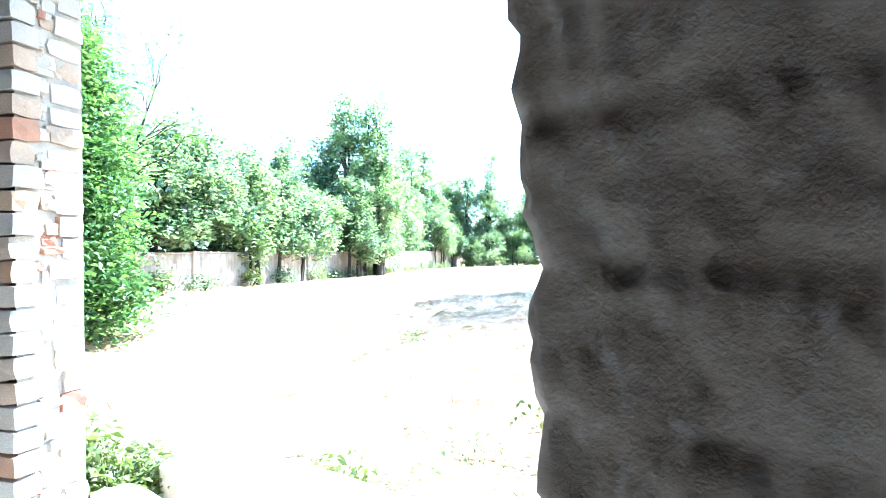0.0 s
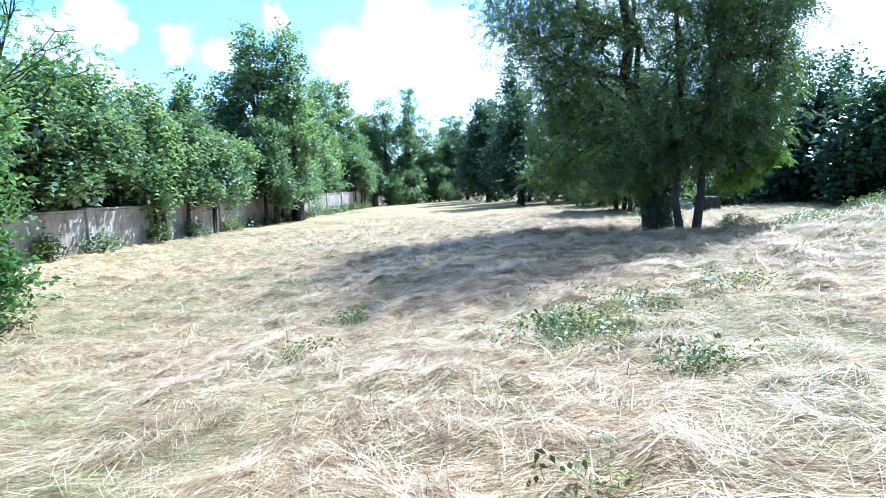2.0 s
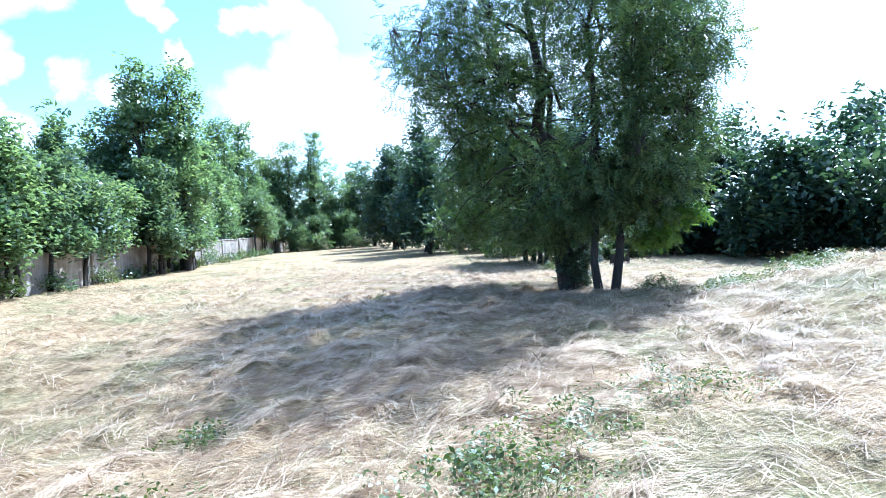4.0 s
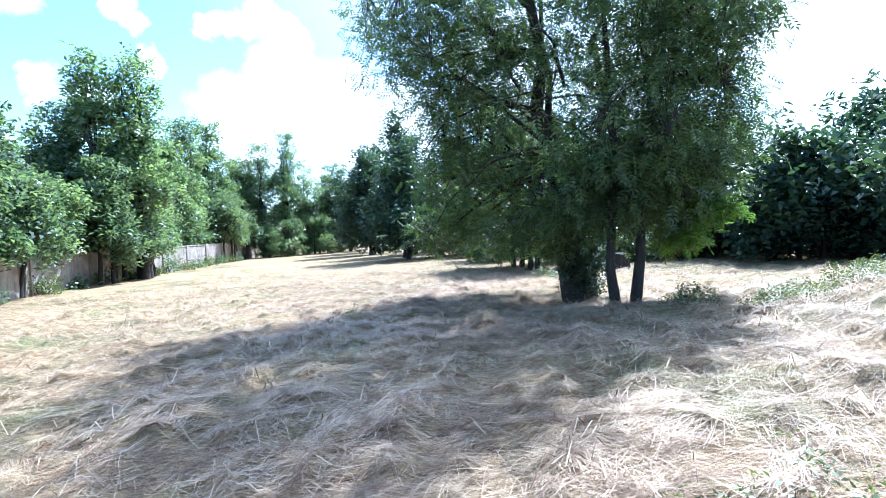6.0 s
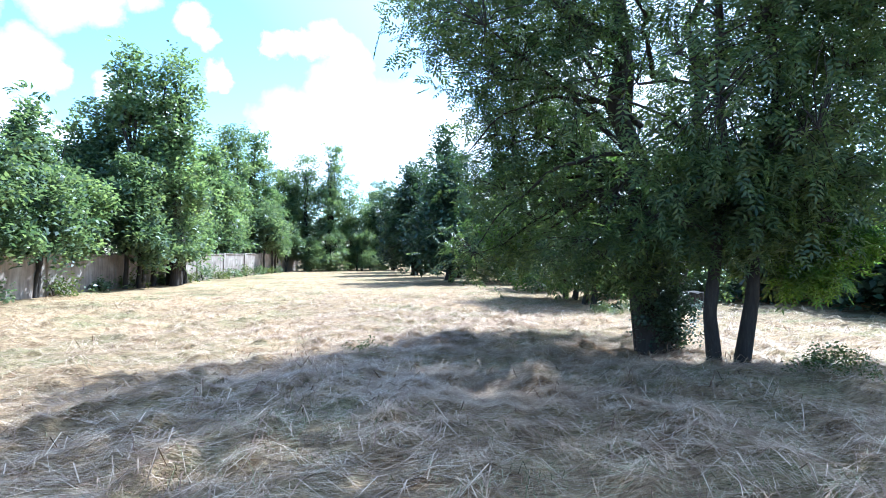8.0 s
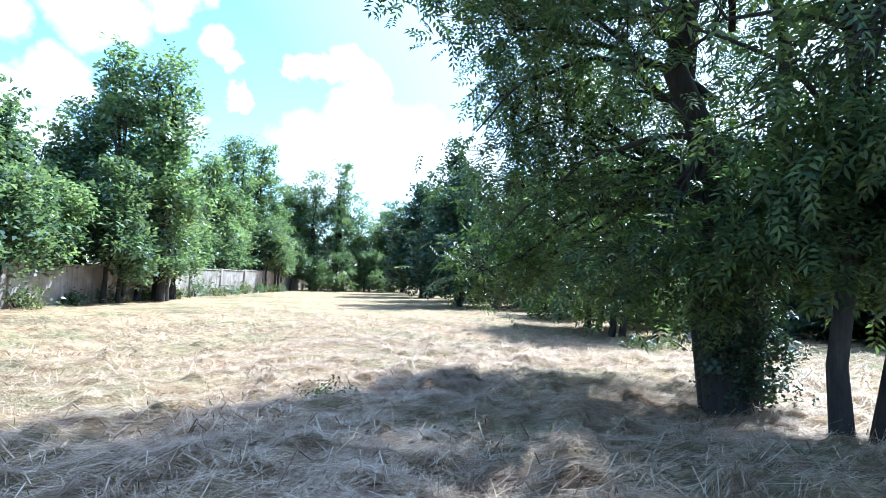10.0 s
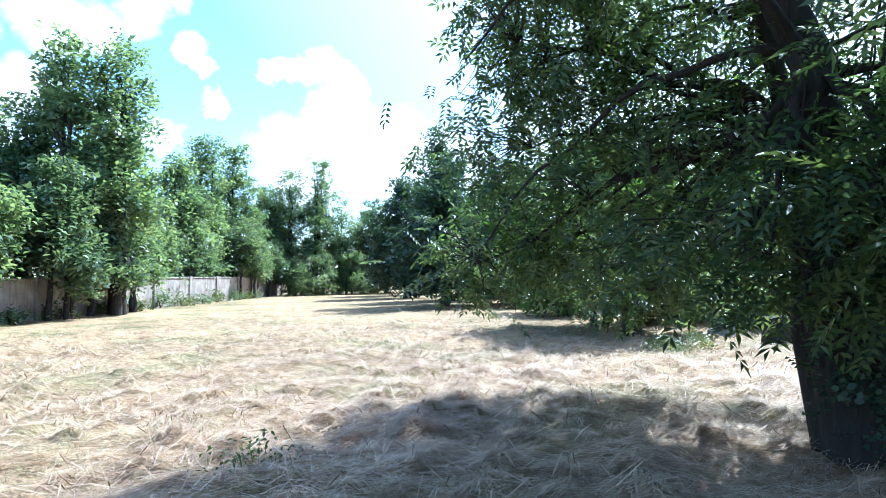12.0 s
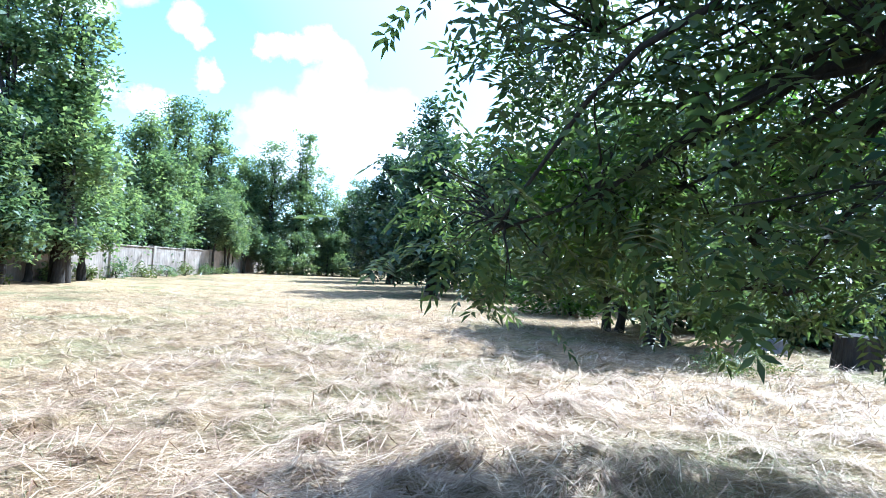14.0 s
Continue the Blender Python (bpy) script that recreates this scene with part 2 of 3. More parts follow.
# ---- mesh helpers ----
def quads_mesh(name, verts, faces):
    """A mesh from an (n, 3) array and an (m, k) array of indices."""
    me = bpy.data.meshes.new(name)
    v, f = np.asarray(verts, np.float32), np.asarray(faces, np.int32)
    k = f.shape[1]
    me.vertices.add(len(v))
    me.vertices.foreach_set("co", v.ravel())
    me.loops.add(f.size)
    me.loops.foreach_set("vertex_index", f.ravel())
    me.polygons.add(len(f))
    me.polygons.foreach_set("loop_start", np.arange(0, f.size, k, dtype=np.int32))
    me.update(calc_edges=True)
    return me


def put(name, me, mat, parent=None, label="", smooth=False):
    me.materials.append(mat)
    if smooth:
        me.polygons.foreach_set("use_smooth", [True] * len(me.polygons))
    ob = new(name, me)
    if parent:
        ob.parent = parent
    if label:
        ob["label"] = label
    return ob


def part(name, bm, mat, parent=None, label="", smooth=False):
    me = bpy.data.meshes.new(name)
    bm.to_mesh(me)
    bm.free()
    return put(name, me, mat, parent, label, smooth)


def tube(points, radii, sides=7):
    """Vertices and quads of a tapered tube along points."""
    pts = np.asarray(points, float)
    tang = np.gradient(pts, axis=0)
    tang /= np.linalg.norm(tang, axis=1, keepdims=True) + 1e-9
    ref = np.array([0.37, 0.61, 0.05])
    a = np.cross(tang, ref)
    a /= np.linalg.norm(a, axis=1, keepdims=True) + 1e-9
    b = np.cross(tang, a)
    ang = np.linspace(0, 2 * np.pi, sides, endpoint=False)
    ring = np.cos(ang)[None, :, None] * a[:, None] + np.sin(ang)[None, :, None] * b[:, None]
    v = (pts[:, None] + ring * np.asarray(radii)[:, None, None]).reshape(-1, 3)
    i = np.arange(len(pts) - 1)[:, None] * sides
    j = np.arange(sides)[None]
    q = np.stack([i + j, i + (j + 1) % sides, i + sides + (j + 1) % sides, i + sides + j], -1).reshape(-1, 4)
    return v, q


def join(pieces):
    vs, fs, n = [], [], 0
    for v, f in pieces:
        vs.append(v)
        fs.append(np.asarray(f) + n)
        n += len(v)
    return np.concatenate(vs), np.concatenate(fs)


def leaflet(base, way, length, width, fold=0.25):
    """A pointed leaf blade along way, near the plane z = 0: base, left edge, tip, right edge."""
    way = np.array(way, float) / np.linalg.norm(way)
    side, up, base = np.array([-way[1], way[0], 0.0]), np.array([0, 0, 1.0]), np.array(base, float)
    a, b = base + way * length * 0.28, base + way * length * 0.66
    tip = base + way * length - up * length * 0.12
    lift = up * width * fold
    return [base, a + side * width * 0.46 + lift, b + side * width * 0.4 + lift * 0.6, tip, b - side * width * 0.4 + lift * 0.6, a - side * width * 0.46 + lift]


def blades(v, halves=True):
    k = (np.arange(len(v) // 6) * 6)[:, None, None]
    return (np.array([[0, 1, 2, 3], [0, 3, 4, 5]])[None] + k).reshape(-1, 4)


def compound_leaf(pairs, length, leaf, width):
    v = []
    for k in range(pairs):
        x = length * (0.25 + 0.65 * k / max(1, pairs - 1))
        for s in (-1, 1):
            v += leaflet((x, 0, -0.12 * x * x / length), (0.62, s, 0), leaf * (0.75 + 0.3 * (k / pairs)), width)
    v += leaflet((length * 0.95, 0, -0.12 * length), (1, 0, 0), leaf, width)
    v = np.array(v)
    return v, blades(v)


def spray(rng, count, reach, leaf, width):
    """A loose bunch of plain leaves, each one folded quad."""
    v = []
    for k in range(count):
        a = rng.uniform(0, 2 * np.pi)
        q = np.array(leaflet((0, 0, 0), (np.cos(a), np.sin(a), 0), leaf * rng.uniform(0.7, 1.2), width * 1.25))
        q = np.stack([q[0], (q[1] + q[2]) / 2, q[3], (q[4] + q[5]) / 2])
        v += list(q + rng.normal(0, reach, 3))
    v = np.array(v)
    return v, np.arange(len(v)).reshape(-1, 4)


def turned(rng, count, droop=0.35, spread=0.5):
    """Random frames whose x points outward in any azimuth, hanging by droop, and whose z stays roughly up."""
    az = rng.uniform(0, 2 * np.pi, count)
    el = rng.normal(-droop, spread, count)
    x = np.stack([np.cos(az) * np.cos(el), np.sin(az) * np.cos(el), np.sin(el)], 1)
    up = np.array([0, 0, 1.0]) + rng.normal(0, 0.35, (count, 3))
    y = np.cross(up, x)
    y /= np.linalg.norm(y, axis=1, keepdims=True)
    z = np.cross(x, y)
    return np.stack([x, y, z], 2)


def scatter(rng, shape, places, size=(0.8, 1.2), droop=0.35, spread=0.5):
    tv, tf = shape
    r = turned(rng, len(places), droop, spread)
    s = rng.uniform(size[0], size[1], (len(places), 1, 1))
    v = (np.einsum("nij,kj->nki", r, tv) * s + np.asarray(places)[:, None]).reshape(-1, 3)
    f = (tf[None] + (np.arange(len(places)) * len(tv))[:, None, None]).reshape(-1, 4)
    return v, f


def bend(a, b, sag, steps, rng, wobble=0.06):
    """A slightly crooked line from a to b."""
    a, b = np.array(a, float), np.array(b, float)
    t = np.linspace(0, 1, steps)[:, None]
    p = a + (b - a) * t
    p[:, 2] += sag * np.sin(np.pi * t[:, 0])
    w = np.linalg.norm(b - a) * wobble
    p[1:-1] += rng.normal(0, w / 2, (steps - 2, 3))
    return p


def in_blob(rng, blob, count, shell=0.55):
    c, r = np.array(blob[:3]), np.array(blob[3:6])
    d = rng.normal(size=(count, 3))
    d /= np.linalg.norm(d, axis=1, keepdims=True)
    rad = shell + (1 - shell) * rng.uniform(0, 1, (count, 1)) ** 0.6
    return c + d * r * rad * (1 + np.clip(0.12 * rng.normal(size=(count, 1)), -0.2, 0.16))


def tree(name, label, base, stems, blobs, leaf_mat, seed, tips, shape, per_tip, cluster, size=(0.8, 1.2), limbs=2, sides=8, category="tree", twig=0.012, droop=0.35, group="", shell=0.55):
    """A tree or bush: stems (dx, dy, height, lean x, lean y, radius), crown of leaf clusters on twigs inside the blobs."""
    rng = np.random.default_rng(seed)
    root = new(name)
    root.location = base
    tagged(root, label, category, group)
    lines = []
    for k, (dx, dy, h, lx, ly, r) in enumerate(stems):
        line = bend((dx, dy, -0.15), (dx + lx, dy + ly, h), 0, 10, rng, 0.02)
        rad = r * (1 - 0.85 * np.linspace(0, 1, 10) ** 1.1)
        rad[0] *= 1.25
        rad[1] *= 1.03
        v, q = tube(line, rad, sides + 2)
        put("trunk", quads_mesh("trunk", v, q), BARK, root, smooth=True)
        lines.append((line, rad))
    pieces, leaves, nodes = [], [], [ln for ln, _ in lines]
    for blob in blobs:
        for _ in range(limbs):
            end = in_blob(rng, blob, 1, 0.2)[0]
            line, rad = min(lines, key=lambda s: np.min(np.linalg.norm(s[0] - end, axis=1)))
            low = np.clip(end[2] - 0.55 * np.linalg.norm(end[:2] - line[3, :2]), 0.25 * line[-1, 2], line[-1, 2] * 0.95)
            k = int(np.clip(np.searchsorted(line[:, 2], low), 1, len(line) - 2))
            b = bend(line[k], end, 0.06 * np.linalg.norm(end - line[k]), 7, rng)
            r0 = min(rad[k] * 0.5, 0.05)
            pieces.append(tube(b, np.linspace(r0, max(0.008, r0 * 0.18), 7), sides - 2))
            nodes.append(b)
    hubs = np.concatenate(nodes)
    total = sum(b[6] if len(b) > 6 else 1.0 for b in blobs)
    for blob in blobs:
        share = int(tips * (blob[6] if len(blob) > 6 else 1.0) / total)
        pts = in_blob(rng, blob, share, shell)
        pts = pts[pts[:, 2] > 0.05]
        if twig:
            near = np.argmin(((pts[:, None] - hubs[None]) ** 2).sum(-1), 1)
            for p, h in zip(pts, hubs[near]):
                pieces.append(tube(bend(h, p, 0.08, 4, rng, 0.1), np.linspace(twig, twig * 0.35, 4), 4))
        spots = np.repeat(pts, per_tip, 0) + rng.normal(0, cluster, (len(pts) * per_tip, 3)) * (1, 1, 0.7)
        leaves.append(spots[spots[:, 2] > 0.03])
    if pieces:
        v, q = join(pieces)
        put("branchwork", quads_mesh("branchwork", v, q), BARK, root, smooth=True)["kind"] = "stuff"
    v, q = scatter(rng, shape, np.concatenate(leaves), size, droop)
    put("crown", quads_mesh("crown", v, q), leaf_mat, root)["kind"] = "stuff"
    return root


# ---- ground ----
def swath(x, y):
    """Ridges of raked hay, 0 to 1."""
    a = 0.9 * x - 0.42 * y + 0.9 * np.sin(0.33 * y + 0.5 * x) + 0.35 * np.sin(1.1 * y - 0.4 * x)
    return np.clip(np.sin(3.3 * a) * (0.6 + 0.4 * np.sin(0.9 * x + 1.3 * y)), 0, 1) ** 1.5


wave_rng = np.random.default_rng(12)
WAVES = [(2 * np.pi / ln * math.cos(a), 2 * np.pi / ln * math.sin(a), p) for ln, a, p in zip(wave_rng.uniform(0.34, 1.1, 14), wave_rng.uniform(0, 2 * np.pi, 14), wave_rng.uniform(0, 6.28, 14))]


def tuft(x, y):
    """Uneven clumps of old grass under the hay, 0 to about 1."""
    total = 0
    for kx, ky, p in WAVES:
        total = total + np.sin(kx * x + ky * y + p)
    return np.clip(total / 5.0, 0, 1.2) ** 1.3


def height(x, y):
    """The lie of the land."""
    x, y = np.asarray(x, float), np.asarray(y, float)
    h = 0.36 + 0 * x
    h = h + 0.22 * np.exp(-((x - 2.2) / 4.0) ** 2 - ((y - 11.5) / 4.5) ** 2)
    h = h - 0.42 * np.exp(-((x + 3.6) / 3.0) ** 2 - ((y - 9.5) / 4.5) ** 2)
    h = h + 0.14 * np.exp(-((x - 7.0) / 1.7) ** 2 - ((y - 13.9) / 1.1) ** 2)
    a, b = (x - 10.5) * 0.77 + (y - 10.5) * 0.64, -(x - 10.5) * 0.64 + (y - 10.5) * 0.77
    h = h + 0.85 * np.exp(-(a / 6.5) ** 2 - (b / 2.9) ** 2)
    far = np.clip(1 - np.hypot(x - 3, y - 15) / 60, 0, 1)
    h = h + far * (0.035 * np.sin(1.7 * x + 0.6 * y) * np.sin(0.8 * y - 0.4 * x + 1) + 0.03 * np.sin(3.1 * y + 0.9 * x) * np.sin(1.3 * x) + 0.014 * np.sin(6.3 * x + 2 * y) * np.sin(5.1 * y))
    h = h + far * (0.075 * swath(x, y) + 0.085 * tuft(x, y))
    near = np.clip((y - 1.5 + 0.5 * x) / 3.0, 0, 1)
    return 0.44 + (h - 0.44) * near


def axis(lo, hi, step, reach):
    mid = np.arange(lo, hi + step / 2, step)
    out, d = [], step
    while not out or out[-1] < reach:
        d *= 1.3
        out.append((out[-1] if out else 0) + d)
    out = np.array(out)
    return np.concatenate([lo - out[::-1], mid, hi + out])


gx, gy = axis(-9, 15, 0.1, 1500), axis(-2, 30, 0.1, 1500)
X, Y = np.meshgrid(gx, gy)
gv = np.stack([X.ravel(), Y.ravel(), height(X, Y).ravel()], 1)
i = np.arange(len(gx) - 1)[None] + np.arange(len(gy) - 1)[:, None] * len(gx)
gq = np.stack([i, i + 1, i + 1 + len(gx), i + len(gx)], -1).reshape(-1, 4)
ground = put("ground", quads_mesh("ground", gv, gq), GROUND, smooth=True)
tagged(ground, "dry mown meadow covered with pale cut hay", "ground", kind="structure")


def at(x, y, dz=0.0):
    return (x, y, float(height(x, y)) + dz)


def strands(name, label, count, seed, mat, length, width, lift, region, category):
    """Loose stalks lying on the ground, denser near the walked line."""
    rng = np.random.default_rng(seed)
    t = rng.uniform(0, 1, count) ** 0.8
    x = region[0] + (region[1] - region[0]) * t + rng.normal(0, region[4], count)
    y = region[2] + (region[3] - region[2]) * t + rng.normal(0, region[5], count)
    cell = 0.42 + 0.1 * np.sin(0.8 * x + 1.7 * y)
    key = np.floor(x / cell + 0.4 * np.sin(3 * y)) * 12.9898 + np.floor(y / cell + 0.4 * np.sin(3 * x)) * 78.233
    bunch = (np.sin(key) * 43758.5453) % 1.0
    az = 0.25 + rng.normal(0, 0.62, count) + 2.6 * (bunch - 0.5) + 0.6 * np.sin(0.9 * x + 0.4 * y) + 0.4 * np.sin(0.7 * y)
    ln = rng.uniform(0.5, 1.3, count) * length
    rise = np.abs(rng.normal(0, lift, count)) * (0.6 + 0.8 * bunch)
    wd = np.stack([np.cos(az), np.sin(az)], 1)
    sd = np.stack([-wd[:, 1], wd[:, 0]], 1) * (width * rng.uniform(0.6, 1.4, count))[:, None]
    patchy = 0.5 + 0.5 * np.sin(1.3 * x + 0.7 * np.sin(1.9 * y)) * np.sin(1.1 * y + 0.8 * np.sin(1.6 * x))
    chance = {"hay": np.clip(0.18 + 0.4 * swath(x, y) + 0.45 * tuft(x, y) + 0.35 * (bunch > 0.6), 0, 1) * (1 - 0.6 * patchy ** 2), "grass": patchy ** 2}[category]
    keep = ((x + y) > 1.35) & (rng.uniform(0, 1, count) < chance)
    x, y, ln, rise, wd, sd = (a[keep] for a in (x, y, ln, rise, wd, sd))
    z = height(x, y) + 0.012
    rows = []
    for f, up in ((-0.5, 0.1), (0.05, 1.0), (0.5, 0.3)):
        px, py = x + wd[:, 0] * ln * f, y + wd[:, 1] * ln * f
        pz = np.maximum(z + rise * up, height(px, py) + 0.008)
        for s in (-1, 1):
            rows.append(np.stack([px + s * sd[:, 0] / 2, py + s * sd[:, 1] / 2, pz], 1))
    v = np.stack(rows, 1).reshape(-1, 3)
    k = (np.arange(len(x)) * 6)[:, None, None]
    q = (np.array([[0, 1, 3, 2], [2, 3, 5, 4]])[None] + k).reshape(-1, 4)
    return tagged(put(name, quads_mesh(name, v, q), mat), label, category, kind="stuff")


strands("loose_hay", "pale cut hay stalks lying on the meadow", 310000, 5, STRAW, 0.36, 0.0024, 0.02, (0.4, 6.0, 2.0, 22, 2.8, 2.6), "hay")
strands("hay_litter", "scattered dry hay further off on the meadow", 110000, 6, STRAW, 0.42, 0.006, 0.05, (1.0, 7.0, 8, 32, 6.0, 5.0), "hay")
strands("green_grass", "short green grass showing through the hay", 70000, 8, BLADE, 0.13, 0.003, 0.028, (0.0, 6.0, 2.0, 22, 4.0, 3.0), "grass")

# ---- boundary wall ----
LINE_A, LINE_D, BAY = np.array((-8.5, 28.8)), np.array((0.1905, 0.9817)), 5.2


def block(bm, lo, hi, m=Matrix()):
    r = bmesh.ops.create_cube(bm, size=1.0)
    size, mid = Vector(hi) - Vector(lo), (Vector(hi) + Vector(lo)) / 2
    bmesh.ops.transform(bm, matrix=m @ Matrix.Translation(mid) @ Matrix.Diagonal((*size, 1)), verts=r["verts"])
    return r["verts"]


def box_bm(lo, hi, m=Matrix(), soft_edge=0.0, wear=0.0, seed=0, cuts=0):
    bm = bmesh.new()
    block(bm, lo, hi, Matrix())
    if cuts:
        bmesh.ops.subdivide_edges(bm, edges=bm.edges[:], cuts=cuts, use_grid_fill=True)
    if soft_edge:
        bmesh.ops.bevel(bm, geom=[e for e in bm.edges if e.is_manifold and e.calc_face_angle(0) > 0.5], offset=soft_edge, segments=1, affect="EDGES")
    if wear:
        for v in bm.verts:
            v.co += noise.noise_vector(v.co * 9 + Vector((seed * 3.1, seed, 0))) * wear
    bm.transform(m)
    return bm


garden_wall = tagged(new("wall_garden"), "weathered pale plastered boundary wall with posts", "wall", kind="structure")
wall_yaw = math.degrees(math.atan2(-LINE_D[0], LINE_D[1]))
for k in range(-3, 11):
    p = LINE_A + LINE_D * BAY * k
    z0, top = float(height(*p)) - 0.2, 1.82 + 0.035 * k
    m = pose(p[0], p[1], 0, 0, 0, wall_yaw)
    part("post", box_bm((-0.2, -0.22, z0), (0.16, 0.22, top + 0.1), m, 0.02, 0.012, k, 2), CONCRETE, garden_wall)
    if k < 10:
        part("panel", box_bm((-0.1, 0.22, z0), (0.08, BAY - 0.22, top), m, 0.01, 0.015, k + 40, 4), CONCRETE, garden_wall)
        part("coping", box_bm((-0.16, 0.2, top + 0.003), (0.13, BAY - 0.2, top + 0.08), m, 0.02, 0.012, k + 80, 3), CONCRETE, garden_wall)

# ---- trees ----
rs = np.random.default_rng(77)
ASH = compound_leaf(4, 0.25, 0.105, 0.036)
ASH_LITE = (np.array([q for k in range(0, len(ASH[0]), 6) for q in (ASH[0][k], ASH[0][k + 1:k + 3].mean(0), ASH[0][k + 3], ASH[0][k + 4:k + 6].mean(0))]), np.arange(len(ASH[0]) // 6 * 4).reshape(-1, 4))
SPRAYS = [spray(np.random.default_rng(s), 4, 0.13, 0.25, 0.125) for s in range(3)]
FINE = spray(np.random.default_rng(9), 6, 0.09, 0.13, 0.06)
FINE_V = spray(np.random.default_rng(10), 6, 0.06, 0.08, 0.06)


def crown_blobs(rng, h, spread, low, count, top_narrow=0.5):
    out = []
    for k in range(count):
        f = (k + rng.uniform(0.1, 0.9)) / count
        z = low + (h - low) * f
        w = spread * (1 - (1 - top_narrow) * f ** 1.5) * (0.7 + 0.3 * math.sin(math.pi * min(1, f + 0.15)))
        a = 2.4 * k + rng.uniform(-0.6, 0.6)
        off = w * rng.uniform(0.25, 0.75)
        r = w * rng.uniform(0.3, 0.56)
        z = min(z, h - r * 0.8)
        out.append((off * math.cos(a), off * math.sin(a), z, r, r, r * rng.uniform(0.6, 0.95), r * r))
    return out


def far_tree(x, y, h, spread, low, mat, seed, label, tips=420, count=13, narrow=0.5, stems=1, category="tree", size=(0.8, 1.25), group="trees along the boundary", per=5, cluster=0.24):
    rng = np.random.default_rng(seed)
    st = [(rng.uniform(-0.4, 0.4) * (stems > 1), rng.uniform(-0.4, 0.4) * (stems > 1), h * 0.86, rng.uniform(-0.5, 0.5), rng.uniform(-0.5, 0.5), 0.014 * h + 0.03) for _ in range(stems)]
    return tree({"tree": "tree", "bush": "bush"}.get(category, "weed"), label, at(x, y), st, crown_blobs(rng, h, spread, low, count, narrow), mat, seed, tips, SPRAYS[seed % 3], per, cluster, size, 1, 6, category, 0.0, 0.3, group, 0.5)


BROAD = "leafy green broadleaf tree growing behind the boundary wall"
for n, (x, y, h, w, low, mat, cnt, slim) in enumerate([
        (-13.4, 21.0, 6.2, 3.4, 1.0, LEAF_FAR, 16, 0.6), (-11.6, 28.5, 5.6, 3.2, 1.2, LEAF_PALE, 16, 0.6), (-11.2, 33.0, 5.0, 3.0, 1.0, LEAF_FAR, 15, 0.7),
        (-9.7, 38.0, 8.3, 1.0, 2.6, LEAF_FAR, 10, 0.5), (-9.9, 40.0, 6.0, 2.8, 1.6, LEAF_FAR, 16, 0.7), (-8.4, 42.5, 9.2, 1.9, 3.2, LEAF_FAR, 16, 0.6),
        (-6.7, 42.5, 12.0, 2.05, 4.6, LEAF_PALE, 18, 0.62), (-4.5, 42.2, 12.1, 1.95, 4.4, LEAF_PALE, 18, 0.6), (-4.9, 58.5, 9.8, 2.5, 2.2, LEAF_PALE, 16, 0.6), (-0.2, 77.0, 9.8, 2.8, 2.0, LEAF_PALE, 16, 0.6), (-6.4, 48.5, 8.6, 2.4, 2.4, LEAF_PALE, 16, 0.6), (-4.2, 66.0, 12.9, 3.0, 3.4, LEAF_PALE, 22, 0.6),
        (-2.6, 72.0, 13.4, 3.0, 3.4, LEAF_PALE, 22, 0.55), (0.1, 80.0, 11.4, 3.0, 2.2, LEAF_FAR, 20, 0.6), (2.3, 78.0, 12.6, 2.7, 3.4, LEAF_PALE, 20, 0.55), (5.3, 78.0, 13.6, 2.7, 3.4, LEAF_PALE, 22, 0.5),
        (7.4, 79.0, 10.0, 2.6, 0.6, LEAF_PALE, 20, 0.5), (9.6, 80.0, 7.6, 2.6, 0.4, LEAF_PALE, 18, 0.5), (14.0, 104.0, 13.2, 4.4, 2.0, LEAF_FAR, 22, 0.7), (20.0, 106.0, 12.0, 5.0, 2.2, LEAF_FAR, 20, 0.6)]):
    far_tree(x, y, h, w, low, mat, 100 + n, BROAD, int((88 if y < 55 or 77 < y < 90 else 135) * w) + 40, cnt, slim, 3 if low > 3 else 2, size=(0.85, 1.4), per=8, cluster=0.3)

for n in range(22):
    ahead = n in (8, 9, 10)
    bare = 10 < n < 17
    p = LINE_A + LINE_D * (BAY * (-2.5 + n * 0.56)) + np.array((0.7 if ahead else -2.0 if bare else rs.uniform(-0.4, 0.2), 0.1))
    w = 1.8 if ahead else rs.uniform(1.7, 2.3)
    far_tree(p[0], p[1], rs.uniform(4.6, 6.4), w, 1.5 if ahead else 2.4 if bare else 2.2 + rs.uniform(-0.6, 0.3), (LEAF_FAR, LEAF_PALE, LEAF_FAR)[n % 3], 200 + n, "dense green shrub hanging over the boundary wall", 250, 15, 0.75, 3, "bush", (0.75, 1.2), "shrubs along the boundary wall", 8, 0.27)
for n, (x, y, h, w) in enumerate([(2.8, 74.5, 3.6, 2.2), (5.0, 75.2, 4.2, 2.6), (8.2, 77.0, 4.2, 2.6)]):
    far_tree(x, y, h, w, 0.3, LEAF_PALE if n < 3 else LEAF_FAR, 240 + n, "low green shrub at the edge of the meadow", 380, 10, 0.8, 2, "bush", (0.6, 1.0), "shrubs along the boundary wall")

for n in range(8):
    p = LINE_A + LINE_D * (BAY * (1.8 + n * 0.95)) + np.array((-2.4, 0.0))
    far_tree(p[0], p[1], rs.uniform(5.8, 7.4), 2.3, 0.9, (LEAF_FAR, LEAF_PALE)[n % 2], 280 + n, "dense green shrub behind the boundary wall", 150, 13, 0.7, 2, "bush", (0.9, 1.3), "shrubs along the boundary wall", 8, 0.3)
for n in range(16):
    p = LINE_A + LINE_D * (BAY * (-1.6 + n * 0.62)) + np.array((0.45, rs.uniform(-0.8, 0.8)))
